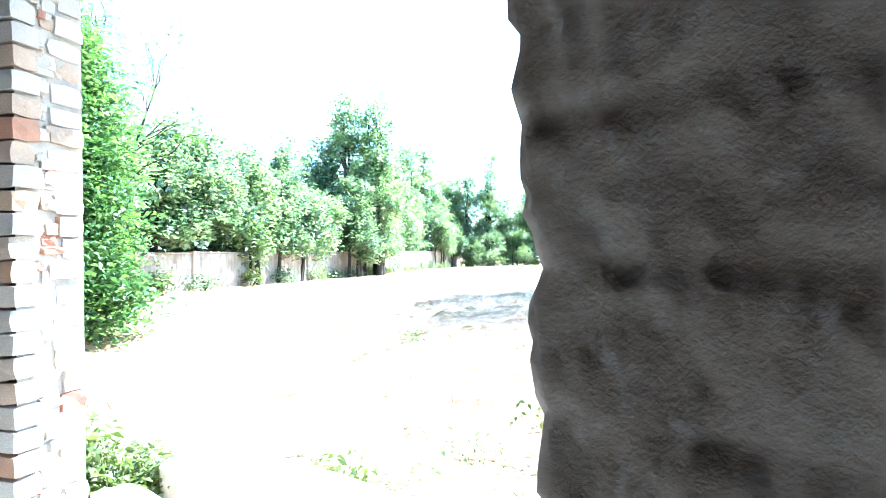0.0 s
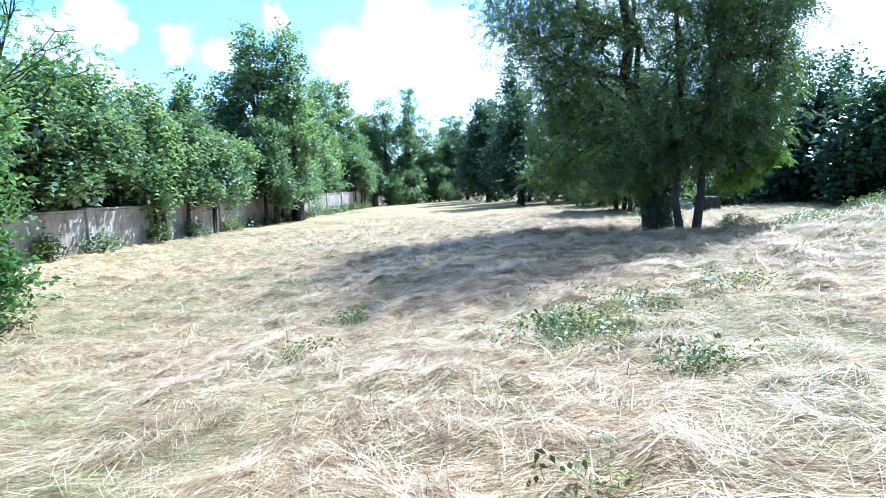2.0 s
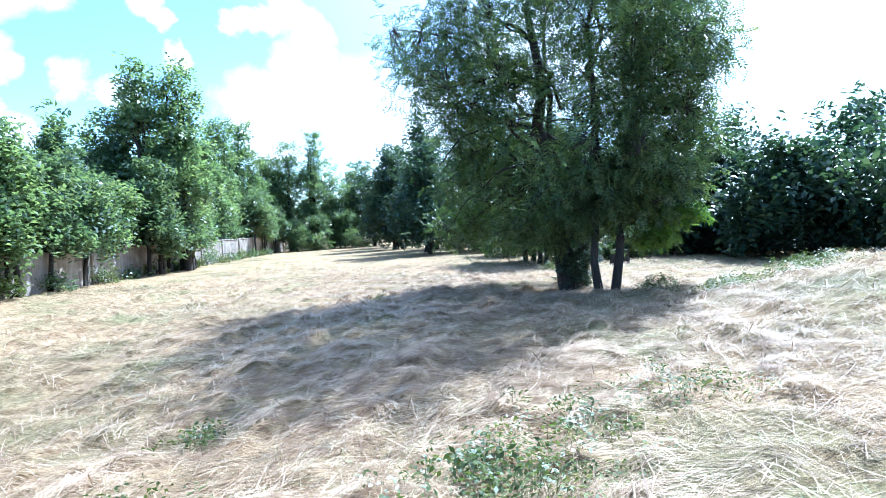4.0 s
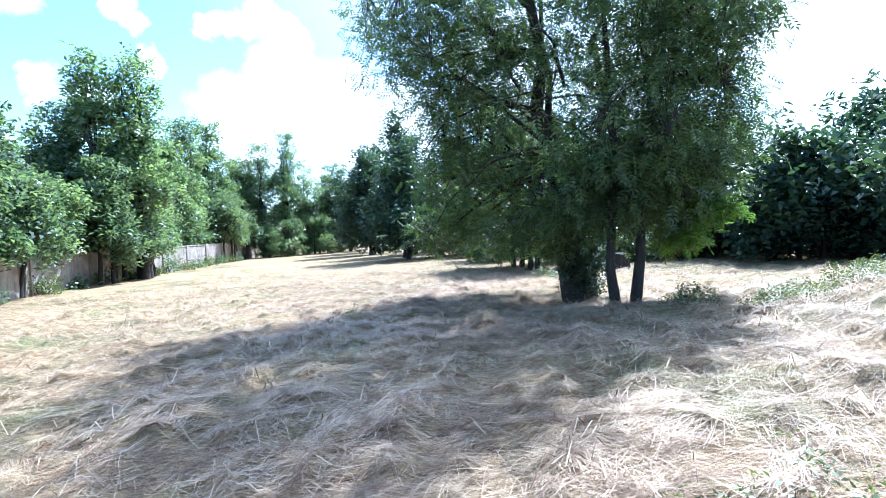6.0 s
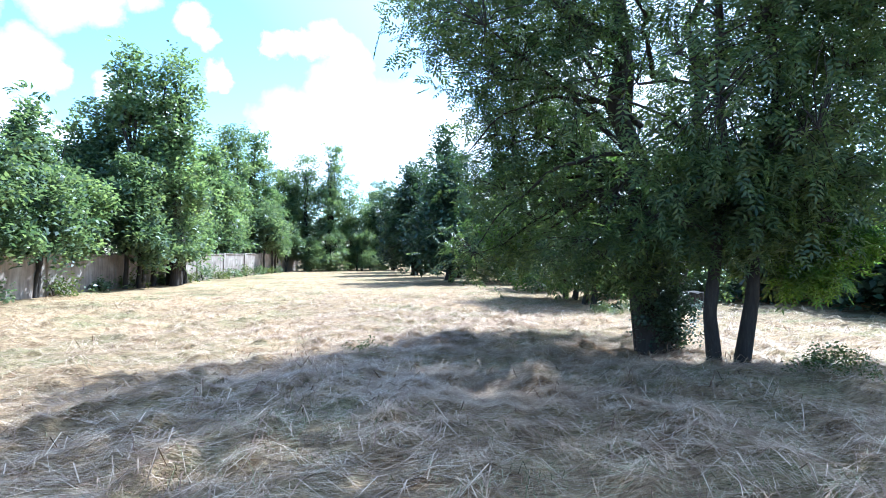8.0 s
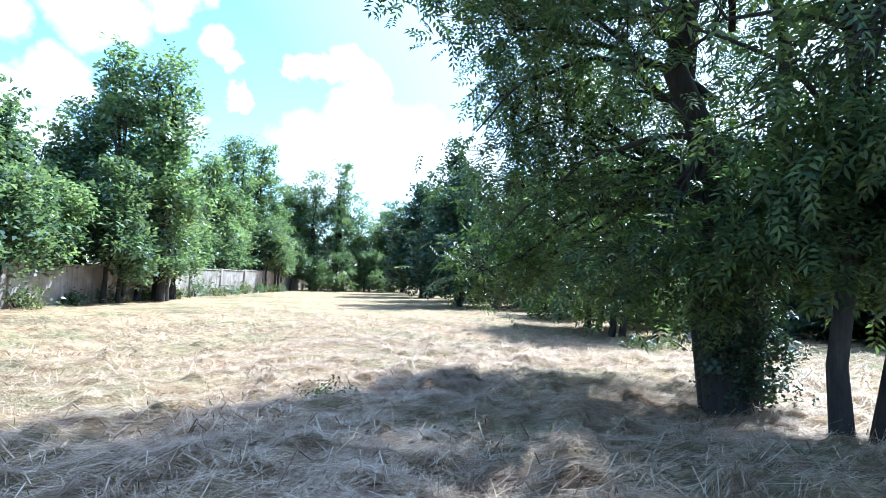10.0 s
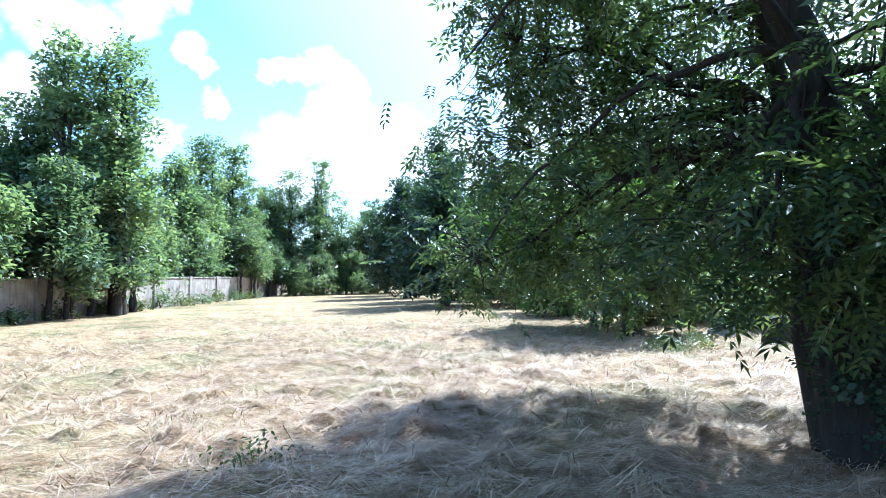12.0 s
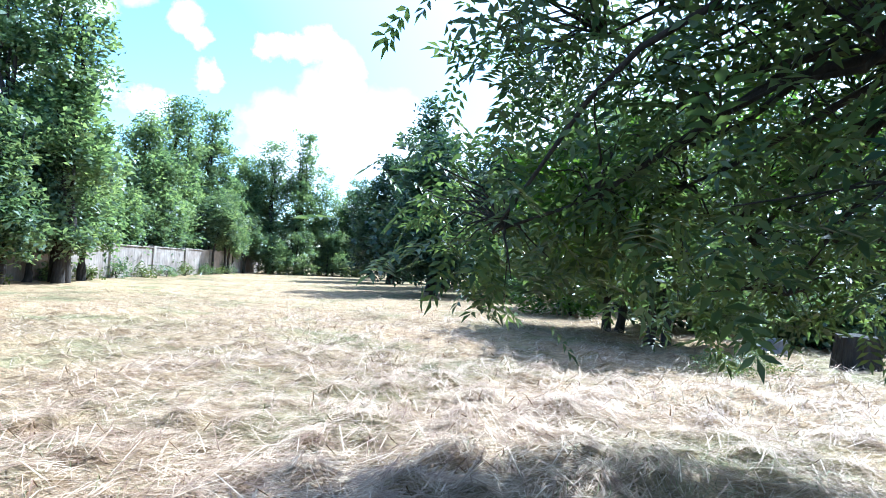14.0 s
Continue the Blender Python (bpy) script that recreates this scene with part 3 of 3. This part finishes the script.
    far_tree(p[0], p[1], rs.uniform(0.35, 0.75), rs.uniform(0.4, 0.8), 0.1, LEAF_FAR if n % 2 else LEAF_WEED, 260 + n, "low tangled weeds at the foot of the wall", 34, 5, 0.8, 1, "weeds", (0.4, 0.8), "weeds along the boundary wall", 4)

# dark trees that close the meadow, most with shade put into the leaf colour
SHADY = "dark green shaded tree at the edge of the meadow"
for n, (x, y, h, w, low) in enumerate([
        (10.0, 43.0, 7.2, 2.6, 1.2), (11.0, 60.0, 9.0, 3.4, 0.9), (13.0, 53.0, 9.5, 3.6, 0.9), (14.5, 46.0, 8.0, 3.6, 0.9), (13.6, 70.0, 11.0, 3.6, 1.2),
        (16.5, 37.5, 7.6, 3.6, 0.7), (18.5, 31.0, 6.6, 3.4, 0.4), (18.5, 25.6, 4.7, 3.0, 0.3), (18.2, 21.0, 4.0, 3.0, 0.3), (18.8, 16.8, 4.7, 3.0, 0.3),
        # the tree at (10.8, 26.2) is a hidden addition that shades the meadow
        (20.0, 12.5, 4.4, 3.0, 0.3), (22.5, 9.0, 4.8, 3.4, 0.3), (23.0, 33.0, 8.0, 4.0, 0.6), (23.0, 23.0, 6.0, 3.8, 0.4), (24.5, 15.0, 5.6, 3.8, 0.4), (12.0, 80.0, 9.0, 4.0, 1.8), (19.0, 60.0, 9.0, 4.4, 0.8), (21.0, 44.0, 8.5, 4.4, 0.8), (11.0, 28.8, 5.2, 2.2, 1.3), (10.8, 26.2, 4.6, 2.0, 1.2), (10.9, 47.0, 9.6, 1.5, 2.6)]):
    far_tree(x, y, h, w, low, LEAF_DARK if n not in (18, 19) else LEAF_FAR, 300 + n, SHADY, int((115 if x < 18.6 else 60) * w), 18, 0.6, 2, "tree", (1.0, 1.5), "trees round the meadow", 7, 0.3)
for n, (x, y, h, w) in enumerate([(13.4, 29.4, 1.7, 1.3), (12.2, 33.5, 2.2, 1.5), (14.6, 26.4, 1.2, 1.0), (16.4, 29.0, 2.0, 1.6), (13.0, 41.0, 2.4, 1.8)]):
    far_tree(x, y, h, w, 0.15, LEAF_BRIGHT if n % 2 else LEAF_FAR, 340 + n, "low leafy green bush on the meadow", 260, 9, 0.8, 2, "bush", (0.5, 0.9), "bushes on the meadow")

# the big tree beside the path
BX, BY = 6.6, 15.6


def rel(*blobs):
    return [(x - BX, y - BY, z - 0.4, *rest) for x, y, z, *rest in blobs]


big_tree = tree("tree", "large multi-stemmed walnut tree with low drooping branches", at(BX, BY), [
    (0.38, 0.8, 8.8, -0.9, 0.3, 0.22), (0.16, -0.95, 8.2, -0.1, -0.3, 0.085), (0.44, -1.0, 8.4, 0.75, -0.2, 0.09), (0.72, 0.95, 8.0, 1.3, 1.0, 0.14), (0.3, 1.0, 8.4, 0.5, 1.8, 0.12)],
    rel((4.6, 16.2, 5.2, 1.4, 1.6, 1.1, 1.0), (4.8, 17.8, 6.4, 1.7, 1.7, 1.3, 1.2), (6.2, 16.2, 8.4, 2.4, 2.4, 1.5, 1.9), (5.9, 13.4, 6.5, 1.7, 1.6, 1.6, 0.8), (6.3, 13.4, 8.2, 1.5, 1.5, 1.2, 0.7), (6.5, 13.6, 3.5, 1.3, 0.9, 1.0, 0.6), (7.7, 14.3, 5.6, 1.8, 1.7, 1.6, 1.2),
        (8.1, 16.8, 6.4, 1.7, 1.9, 1.6, 0.7), (5.7, 18.4, 4.3, 1.1, 1.1, 0.9, 0.8), (6.4, 18.3, 3.8, 1.2, 1.2, 0.9, 0.3), (8.5, 14.6, 5.2, 1.1, 1.1, 1.2, 0.7), (7.8, 13.3, 5.5, 1.0, 1.0, 1.1, 0.7), (6.6, 18.6, 5.4, 2.0, 1.8, 1.3, 0.6), (6.0, 15.4, 4.0, 1.9, 1.6, 1.2, 0.35), (8.1, 14.2, 3.6, 1.2, 1.1, 1.0, 0.9), (8.2, 17.8, 3.8, 1.7, 1.6, 1.2, 0.35),
        (5.6, 18.7, 3.2, 1.2, 1.2, 0.9, 0.5), (5.1, 19.2, 2.1, 0.85, 0.8, 0.6, 0.32), (6.6, 19.4, 2.1, 1.3, 1.0, 0.75, 0.5), (7.7, 18.8, 2.3, 1.2, 1.0, 0.9, 0.4), (6.7, 16.2, 2.5, 0.9, 0.8, 0.9, 0.18), (5.8, 17.2, 2.4, 0.8, 0.9, 0.8, 0.2), (7.1, 14.8, 2.8, 1.1, 0.7, 0.7, 0.6),
        (6.0, 16.0, 2.0, 0.8, 0.6, 0.7, 0.22), (6.5, 15.3, 2.3, 0.9, 0.5, 0.6, 0.4), (7.7, 15.0, 2.3, 0.8, 0.6, 0.7, 0.4), (8.4, 14.8, 2.6, 0.8, 0.8, 0.7, 0.3), (6.6, 14.2, 2.5, 0.8, 0.45, 0.6, 0.35), (7.4, 14.1, 2.5, 0.8, 0.5, 0.6, 0.35)),
    LEAF_NEAR, 11, 3500, ASH_LITE, 6, 0.2, (0.75, 1.25), 4, 9, "tree", 0.009, 0.45, shell=0.5)
rng = np.random.default_rng(71)
# low_branch: walnut leaves with sunlight put into a brighter leaf colour
for spot, nm, mat, lab, count in (((8.5, 14.2, 2.1, 0.45, 0.45, 0.16), "low_branch", LEAF_BRIGHT, "low leaf spray in a brighter green for sunlight", 60), ((5.5, 19.2, 2.3, 0.5, 0.4, 0.35), "low_branch", LEAF_BRIGHT, "low leaf spray in a brighter green for sunlight", 30), ((6.9, 18.9, 2.9, 0.7, 0.5, 0.6), "low_branch", LEAF_BRIGHT, "low leaf spray in a brighter green for sunlight", 40), ((7.7, 17.9, 3.5, 0.8, 0.6, 0.8), "low_branch", LEAF_BRIGHT, "low leaf spray in a brighter green for sunlight", 50), ((8.0, 14.4, 1.65, 0.4, 0.4, 0.14), "low_branch", LEAF_BRIGHT, "low leaf spray in a brighter green for sunlight", 60),
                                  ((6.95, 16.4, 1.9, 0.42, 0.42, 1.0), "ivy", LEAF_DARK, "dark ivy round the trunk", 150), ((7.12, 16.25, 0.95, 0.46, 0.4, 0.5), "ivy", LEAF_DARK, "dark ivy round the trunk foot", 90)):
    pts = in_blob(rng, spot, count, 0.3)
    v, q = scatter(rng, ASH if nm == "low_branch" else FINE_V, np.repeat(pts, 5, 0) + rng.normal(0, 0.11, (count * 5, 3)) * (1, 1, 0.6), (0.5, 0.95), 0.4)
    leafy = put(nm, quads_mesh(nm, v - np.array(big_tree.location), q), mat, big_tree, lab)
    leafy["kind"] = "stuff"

# long drooping boughs
for a, b, c, r in (((6.85, 16.4, 3.3), (5.7, 17.3, 3.3), (4.7, 18.9, 1.9), 0.045), ((6.8, 16.5, 3.9), (5.5, 17.0, 4.4), (4.3, 17.6, 3.6), 0.05), ((6.9, 16.3, 2.7), (6.2, 17.8, 2.9), (5.7, 19.5, 2.0), 0.035), ((6.8, 16.2, 4.6), (6.0, 15.2, 5.2), (5.2, 14.3, 5.0), 0.04), ((7.0, 16.6, 3.0), (7.2, 18.2, 3.1), (7.0, 19.6, 2.1), 0.04)):
    a, b, c = (np.array(p) - np.array(big_tree.location) for p in (a, b, c))
    t = np.linspace(0, 1, 14)[:, None]
    line = (1 - t) ** 2 * a + 2 * t * (1 - t) * (2 * b - (a + c) / 2) + t ** 2 * c
    line[1:] += rng.normal(0, 0.025, (13, 3))
    v, q = tube(line, np.linspace(r, 0.009, 14), 8)
    put("bough", quads_mesh("bough", v, q), BARK, big_tree, smooth=True)

# tall bush by the building
tree("bush", "tall dense dark green bush beside the ruined building", at(-6.3, 10.5), [(0, 0, 4.6, 0.2, 0.1, 0.07), (-0.4, 0.3, 4.4, -0.4, 0.2, 0.06)],
     [(0.2, 0, 0.6, 0.9, 0.9, 0.7), (0.1, 0, 1.6, 1.0, 1.0, 0.9), (0.1, 0, 2.7, 0.95, 1.0, 0.9), (0.0, 0, 3.8, 0.9, 0.9, 0.9), (-0.3, 0, 4.8, 0.8, 0.8, 0.8), (-1.4, 0.6, 1.6, 1.2, 1.2, 1.4), (-1.4, 0.8, 3.6, 1.2, 1.2, 1.4), (-1.2, 0.8, 5.2, 1.0, 1.0, 1.0)],
     LEAF_BUSH, 21, 1500, FINE, 6, 0.22, (0.6, 1.25), 2, 6, "bush", 0.008, 0.2)
tree("tree", "half-bare robinia tree with thin twigs above the bush", at(-7.2, 12.2), [(0, 0, 6.0, 0.6, 0.2, 0.1), (0.2, 0.2, 5.2, 1.4, 0.2, 0.06)],
     [(1.3, 0, 4.6, 0.7, 0.7, 0.5), (1.9, 0.1, 5.5, 0.6, 0.6, 0.5), (2.3, 0.2, 4.0, 0.5, 0.5, 0.4), (0.4, 0, 6.2, 0.9, 0.9, 0.7), (-0.6, 0, 5.2, 1.0, 1.0, 0.8)],
     LEAF_BRIGHT, 23, 150, ASH, 4, 0.16, (0.5, 0.8), 5, 7, "tree", 0.008, 0.3)

# ---- ruined building ----
UX, NX = Vector((0.7071, -0.7071, 0)), Vector((0.7071, 0.7071, 0))
ROOM = Matrix(((UX.x, NX.x, 0, 0.12), (UX.y, NX.y, 0, 0.04), (0, 0, 1, 0), (0, 0, 0, 1)))   # u along the wall, n outward
N_IN, N_OUT, U_L, U_R, FLOOR_Z, HEAD = 0.265, 0.64, -2.42, -0.179, 0.57, 3.4
front = tagged(new("wall_front"), "ruined brick wall with a wide doorway", "wall", kind="structure")
N_L, U_O = 0.375, -2.57   # the reveal is splayed: its outer corner
bm = bmesh.new()
ring = [[bm.verts.new((u, n, z)) for u, n in ((-7.0, N_L + 0.02), (U_L - 0.026, N_L + 0.02), (U_O - 0.026, N_OUT), (-7.0, N_OUT))] for z in (-0.2, 4.3)]
bm.faces.new(ring[0][::-1])
bm.faces.new(ring[1])
for k in range(4):
    bm.faces.new((ring[0][k], ring[0][(k + 1) % 4], ring[1][(k + 1) % 4], ring[1][k]))
bmesh.ops.recalc_face_normals(bm, faces=bm.faces[:])
bm.transform(ROOM)
part("masonry", bm, MORTAR, front)
part("masonry", box_bm((U_O - 0.03, N_L + 0.023, HEAD), (U_R + 0.02, N_OUT, 4.3), ROOM), MORTAR, front)
for nm, lo, hi in (("wall_back", (-7.3, -4.3, -0.2), (4.3, -4.0, 4.3)), ("wall_side", (-7.3, -4.0, -0.2), (-7.0, N_OUT, 4.3)), ("wall_side", (4.0, -4.0, -0.2), (4.3, N_OUT, 4.3))):
    tagged(part(nm, box_bm(lo, hi, ROOM), MORTAR), "bare old masonry wall inside the ruin", "wall", kind="structure")
tagged(part("floor", box_bm((-7.0, -4.0, 0.2), (4.0, N_OUT - 0.02, FLOOR_Z), ROOM), FLOOR), "dusty stone floor of the ruin", "floor", kind="structure")
# unseen eave added above the doorway, sized to shade the upper left jamb
tagged(part("trim", box_bm((-4.0, N_OUT + 0.003, 4.31), (0.6, N_OUT + 1.95, 4.42), ROOM), TIMBER), "unseen timber eave added to shade the doorway jamb", "eave", kind="structure")
tagged(part("ceiling", box_bm((-7.3, -4.3, 4.303), (4.3, N_OUT, 4.42), ROOM), TIMBER), "old timber ceiling", "ceiling", kind="structure")

# the rough right-hand stub of the wall, with worn courses
for lo, hi in (((U_R, N_IN, -0.2), (4.0, N_OUT, 0.9)), ((U_R, N_IN, 2.0), (4.0, N_OUT, 4.3)), ((0.7, N_IN, 0.9), (4.0, N_OUT, 2.0))):
    part("masonry", box_bm(lo, hi, ROOM), MORTAR, front)
bm = box_bm((U_R, N_IN, 0.9), (0.7, N_OUT, 2.0))
bmesh.ops.subdivide_edges(bm, edges=bm.edges[:], cuts=89, use_grid_fill=True)
for v in bm.verts:
    c = v.co.copy()
    row = (c.z - 1.437 + 0.006 * noise.noise(c * 9)) / 0.098
    joint = max(0.0, 1 - abs(row - round(row)) * 98 / 9)
    head = ((c.x + 0.5 * (math.floor(row + 0.5) % 2) * 0.26) / 0.26) % 1.0
    joint = max(joint, 0.7 * max(0.0, 1 - abs(head - 0.5) * 260 / 10))
    rough = 0.005 * noise.noise(c * 7) + 0.004 * noise.noise(c * 22) + 0.004 * noise.noise(c * 60) + 0.003 * noise.noise(c * 130)
    bite = sum(deep * max(0.0, 1 - ((c.z - mid) / half) ** 4) for mid, half, deep in ((1.445, 0.024, 0.008), (1.592, 0.014, 0.008), (1.27, 0.02, 0.008)))
    push = rough - 0.007 * joint * (0.6 + 0.8 * noise.noise(c * 12 + Vector((4, 4, 4))))
    if c.y < N_IN + 0.005:
        v.co.y -= push
    if c.x < U_R + 0.13:
        edge = 1 - (c.x - U_R) / 0.13
        v.co.x += edge * bite * (1 + 0.5 * noise.noise(c * 40))
        v.co.x -= edge * (push * 0.5 + 0.005 * noise.noise(Vector((3, 7, c.z * 6))) + 0.003 * noise.noise(Vector((9, 2, c.z * 45))) + max(-0.05, min(0.05, (c.z - 1.44) * 0.07)))
bm.transform(ROOM)
part("masonry", bm, BROWN, front, "grey-brown worn masonry edge of the doorway", smooth=True)

# bricks
brick_shapes = []
for k in range(8):
    bm = box_bm((-0.5, -0.5, -0.5), (0.5, 0.5, 0.5))
    bmesh.ops.subdivide_edges(bm, edges=bm.edges[:], cuts=1, use_grid_fill=True)
    for v in bm.verts:
        out = sum(abs(a) > 0.4 for a in v.co)
        v.co *= {1: 1.0, 2: 0.97, 3: 0.92}.get(out, 1.0)
        v.co += noise.noise_vector(v.co * 2.3 + Vector((k * 5.0, 1, 2))) * 0.08
    me = bpy.data.meshes.new("brick")
    bm.to_mesh(me)
    bm.free()
    me.materials.append(BRICK)
    brick_shapes.append(me)
rb = random.Random(4)
SPLAY = math.atan2(U_L - U_O, N_OUT - N_L)
FACE = math.hypot(U_L - U_O, N_OUT - N_L)


def brick(u, n, z, su, sn, sz, yaw=0.0):
    ob = new("brick", brick_shapes[rb.randrange(8)])
    ob.parent = front
    ob.matrix_basis = ROOM @ Matrix.LocRotScale((u, n, z), Euler((rb.uniform(-0.03, 0.03), rb.uniform(-0.03, 0.03), yaw + rb.uniform(-0.05, 0.05))), (su, sn, sz))
    return ob


def reveal_brick(s, out, z, depth, w, h):
    """A brick in the splayed reveal, s metres from its inner corner."""
    u = U_L - s * math.sin(SPLAY) + (out - depth / 2) * math.cos(SPLAY)
    n = N_L + s * math.cos(SPLAY) + (out - depth / 2) * math.sin(SPLAY)
    return brick(u, n, z, depth, w, h, SPLAY)


z, k = FLOOR_Z + 0.045, 0
while z < 2.9:
    w, w2 = rb.uniform(0.1, 0.125), rb.uniform(0.09, 0.17)
    reveal_brick(w / 2 + 0.004, rb.uniform(-0.004, 0.01), z, 0.12, w, rb.uniform(0.07, 0.077))
    reveal_brick(FACE - w2 / 2, rb.uniform(-0.016, 0.008), z + rb.uniform(-0.01, 0.01), 0.12, w2, rb.uniform(0.062, 0.077))
    gap = FACE - w - w2
    if gap > 0.02:
        for _ in range(3):
            reveal_brick(w + gap * rb.uniform(0.2, 0.8), rb.uniform(-0.02, 0.006), z + rb.uniform(-0.035, 0.035), 0.1, max(0.03, gap * rb.uniform(0.4, 0.9)), rb.uniform(0.02, 0.05))
    u = U_L - 0.15 - (0.14 if k % 2 else 0)
    while u > -4.3:
        brick(u - 0.13, N_L + 0.038, z, 0.255, 0.1, 0.071)
        u -= 0.27
    z, k = z + 0.081, k + 1


def bar(name, a, b, r, mat, label, category, square=False):
    a, b = ROOM @ Vector(a), ROOM @ Vector(b)
    v, q = tube([a.lerp(b, k / 3) for k in range(4)], [r] * 4, 4 if square else 10)
    n = len(v) // 4
    bm = bmesh.new()
    vs = [bm.verts.new(p) for p in v]
    for f in q:
        bm.faces.new([vs[k] for k in f])
    bm.faces.new(vs[:n])
    bm.faces.new(vs[-n:])
    bmesh.ops.recalc_face_normals(bm, faces=bm.faces[:])
    return tagged(part(name, bm, mat, smooth=not square), label, category)


bar("pipe", (-3.02, 0.08, 0.575), (-2.56, 0.27, 2.7), 0.022, STEEL, "pale galvanised pipe leaning on the wall", "pipe")
bar("timber_plank", (-3.22, 0.02, 0.575), (-2.8, 0.25, 2.6), 0.04, TIMBER, "old brown timber leaning inside the ruin", "timber", True)
bar("timber_plank", (-3.3, -0.08, 0.575), (-2.98, 0.2, 2.5), 0.05, TIMBER, "old brown timber leaning inside the ruin", "timber", True)

# sill stones
def slab(x, y, top, length, width, thick, yaw, seed, label):
    """A worn stone: rounded outline, softened upper edge, slightly uneven top."""
    bm = box_bm((-1, -1, -1), (1, 1, 0), cuts=11)
    for v in bm.verts:
        a, b, c = v.co
        reach = max(abs(a), abs(b))
        if reach > 1e-6:
            k = reach / (abs(a) ** 7 + abs(b) ** 7) ** (1 / 7)
            a, b = a * k, b * k
        soft = max(0.0, reach - 0.8) / 0.2
        way = Vector((a * 2, b * 2, seed))
        k = 1 + 0.05 * noise.noise(way * 1.3)
        v.co = (a * k * length / 2, b * k * width / 2, c * thick - (0.02 * soft ** 2 if c > -0.5 else 0) + 0.008 * noise.noise(way * 2.2) * (c > -0.5))
    bm.transform(pose(x, y, top, 0, 0, yaw))
    return tagged(part("stone_slab", bm, SLAB, smooth=True), label, "stone", "sill stones")


slab(-0.62, 2.5, 0.585, 1.2, 0.4, 0.25, -38, 3, "large pale rounded sill stone lying outside the doorway")
slab(-0.98, 2.2, 0.585, 0.66, 0.17, 0.2, -42, 8, "narrow pale sill stone beside the doorway")
slab(-0.7, 3.2, 0.52, 0.2, 0.13, 0.12, 10, 12, "small pale stone in the hay")

# weeds
OVATE = spray(np.random.default_rng(31), 7, 0.05, 0.046, 0.022)
def weed(x, y, radius, tall, leaves, seed, mat=LEAF_WEED, label="low leafy green weed growing through the hay"):
    r = np.random.default_rng(seed)
    d = r.normal(0, radius / 2, (leaves, 2))
    px, py = x + d[:, 0], y + d[:, 1]
    pz = height(px, py) + 0.02 + tall * r.uniform(0, 1, leaves) * np.exp(-(d ** 2).sum(1) / radius ** 2)
    v, q = scatter(r, OVATE, np.stack([px, py, pz], 1), (0.7, 1.3), 0.1, 0.5)
    root = tagged(new("weed"), label, "weed", "weeds in the meadow")
    root.location = at(x, y)
    put("foliage", quads_mesh("foliage", v - np.array(root.location), q), mat, root)
    stems = [tube([(a - x, b - y, -0.02), (a - x + r.normal(0, 0.02), b - y + r.normal(0, 0.02), c - root.location.z)], [0.003, 0.002], 4) for a, b, c in zip(px[:40], py[:40], pz[:40])]
    sv, sq = join(stems)
    put("stem", quads_mesh("stem", sv, sq), BLADE, root)["kind"] = "stuff"
    return root


for k, (x, y, r, h, n) in enumerate([(-1.42, 2.6, 0.16, 0.38, 170), (-1.3, 2.85, 0.2, 0.14, 110), (-1.15, 2.75, 0.15, 0.1, 60), (-0.4, 2.8, 0.25, 0.08, 34), (0.2, 3.2, 0.3, 0.08, 12), (0.75, 3.9, 0.3, 0.1, 14),
                                     (1.5, 6.3, 0.6, 0.15, 170), (2.2, 6.9, 0.7, 0.1, 90), (2.0, 5.2, 0.3, 0.16, 50), (3.4, 7.2, 0.7, 0.08, 60), (-0.4, 8.4, 0.3, 0.15, 30), (-0.8, 7.2, 0.3, 0.08, 20),
                                     (7.7, 12.0, 0.6, 0.2, 160), (9.4, 12.2, 0.9, 0.3, 260), (7.3, 13.4, 0.4, 0.25, 130), (10.2, 23.2, 0.5, 0.3, 160), (9.5, 23.0, 0.4, 0.25, 110), (2.6, 17.3, 0.4, 0.1, 26), (1.0, 3.0, 0.4, 0.08, 60)]):
    weed(x, y, r, h, n, 500 + k)

# stump and boulder far off, and the old wall behind the trees
bm = bmesh.new()
bmesh.ops.create_cone(bm, segments=14, radius1=0.36, radius2=0.3, depth=0.6, cap_ends=True)
bmesh.ops.subdivide_edges(bm, edges=bm.edges[:], cuts=2)
for v in bm.verts:
    v.co += noise.noise_vector(v.co * 4) * 0.06
bm.transform(Matrix.Translation(at(12.5, 23.6, 0.25)))
tagged(part("tree_stump", bm, BARK), "dark weathered tree stump standing in the grass", "stump")
bm = bmesh.new()
bmesh.ops.create_icosphere(bm, subdivisions=3, radius=0.36)
for v in bm.verts:
    v.co = Vector((v.co.x * 1.0, v.co.y * 0.6, v.co.z * 0.55)) + noise.noise_vector(v.co * 2.5) * 0.12
bm.transform(Matrix.Translation(at(12.4, 25.3, 0.08)))
tagged(part("boulder", bm, plain("grey_stone", (0.2, 0.2, 0.21), 0.9)), "grey boulder lying in the grass", "stone")
old = tagged(new("wall_old"), "low brown masonry wall in the shade of trees", "wall", kind="structure")
for k in range(6):
    x, y = 20.6 + 0.25 * k, 29.0 - 4.0 * k
    part("panel", box_bm((-0.15, -2.0, float(height(x, y)) - 0.3), (0.15, 1.99, 1.7 + 0.1 * (k % 2)), pose(x, y, 0, 0, 0, 3.6), 0.02, 0.02, k, 3), EARTH, old)
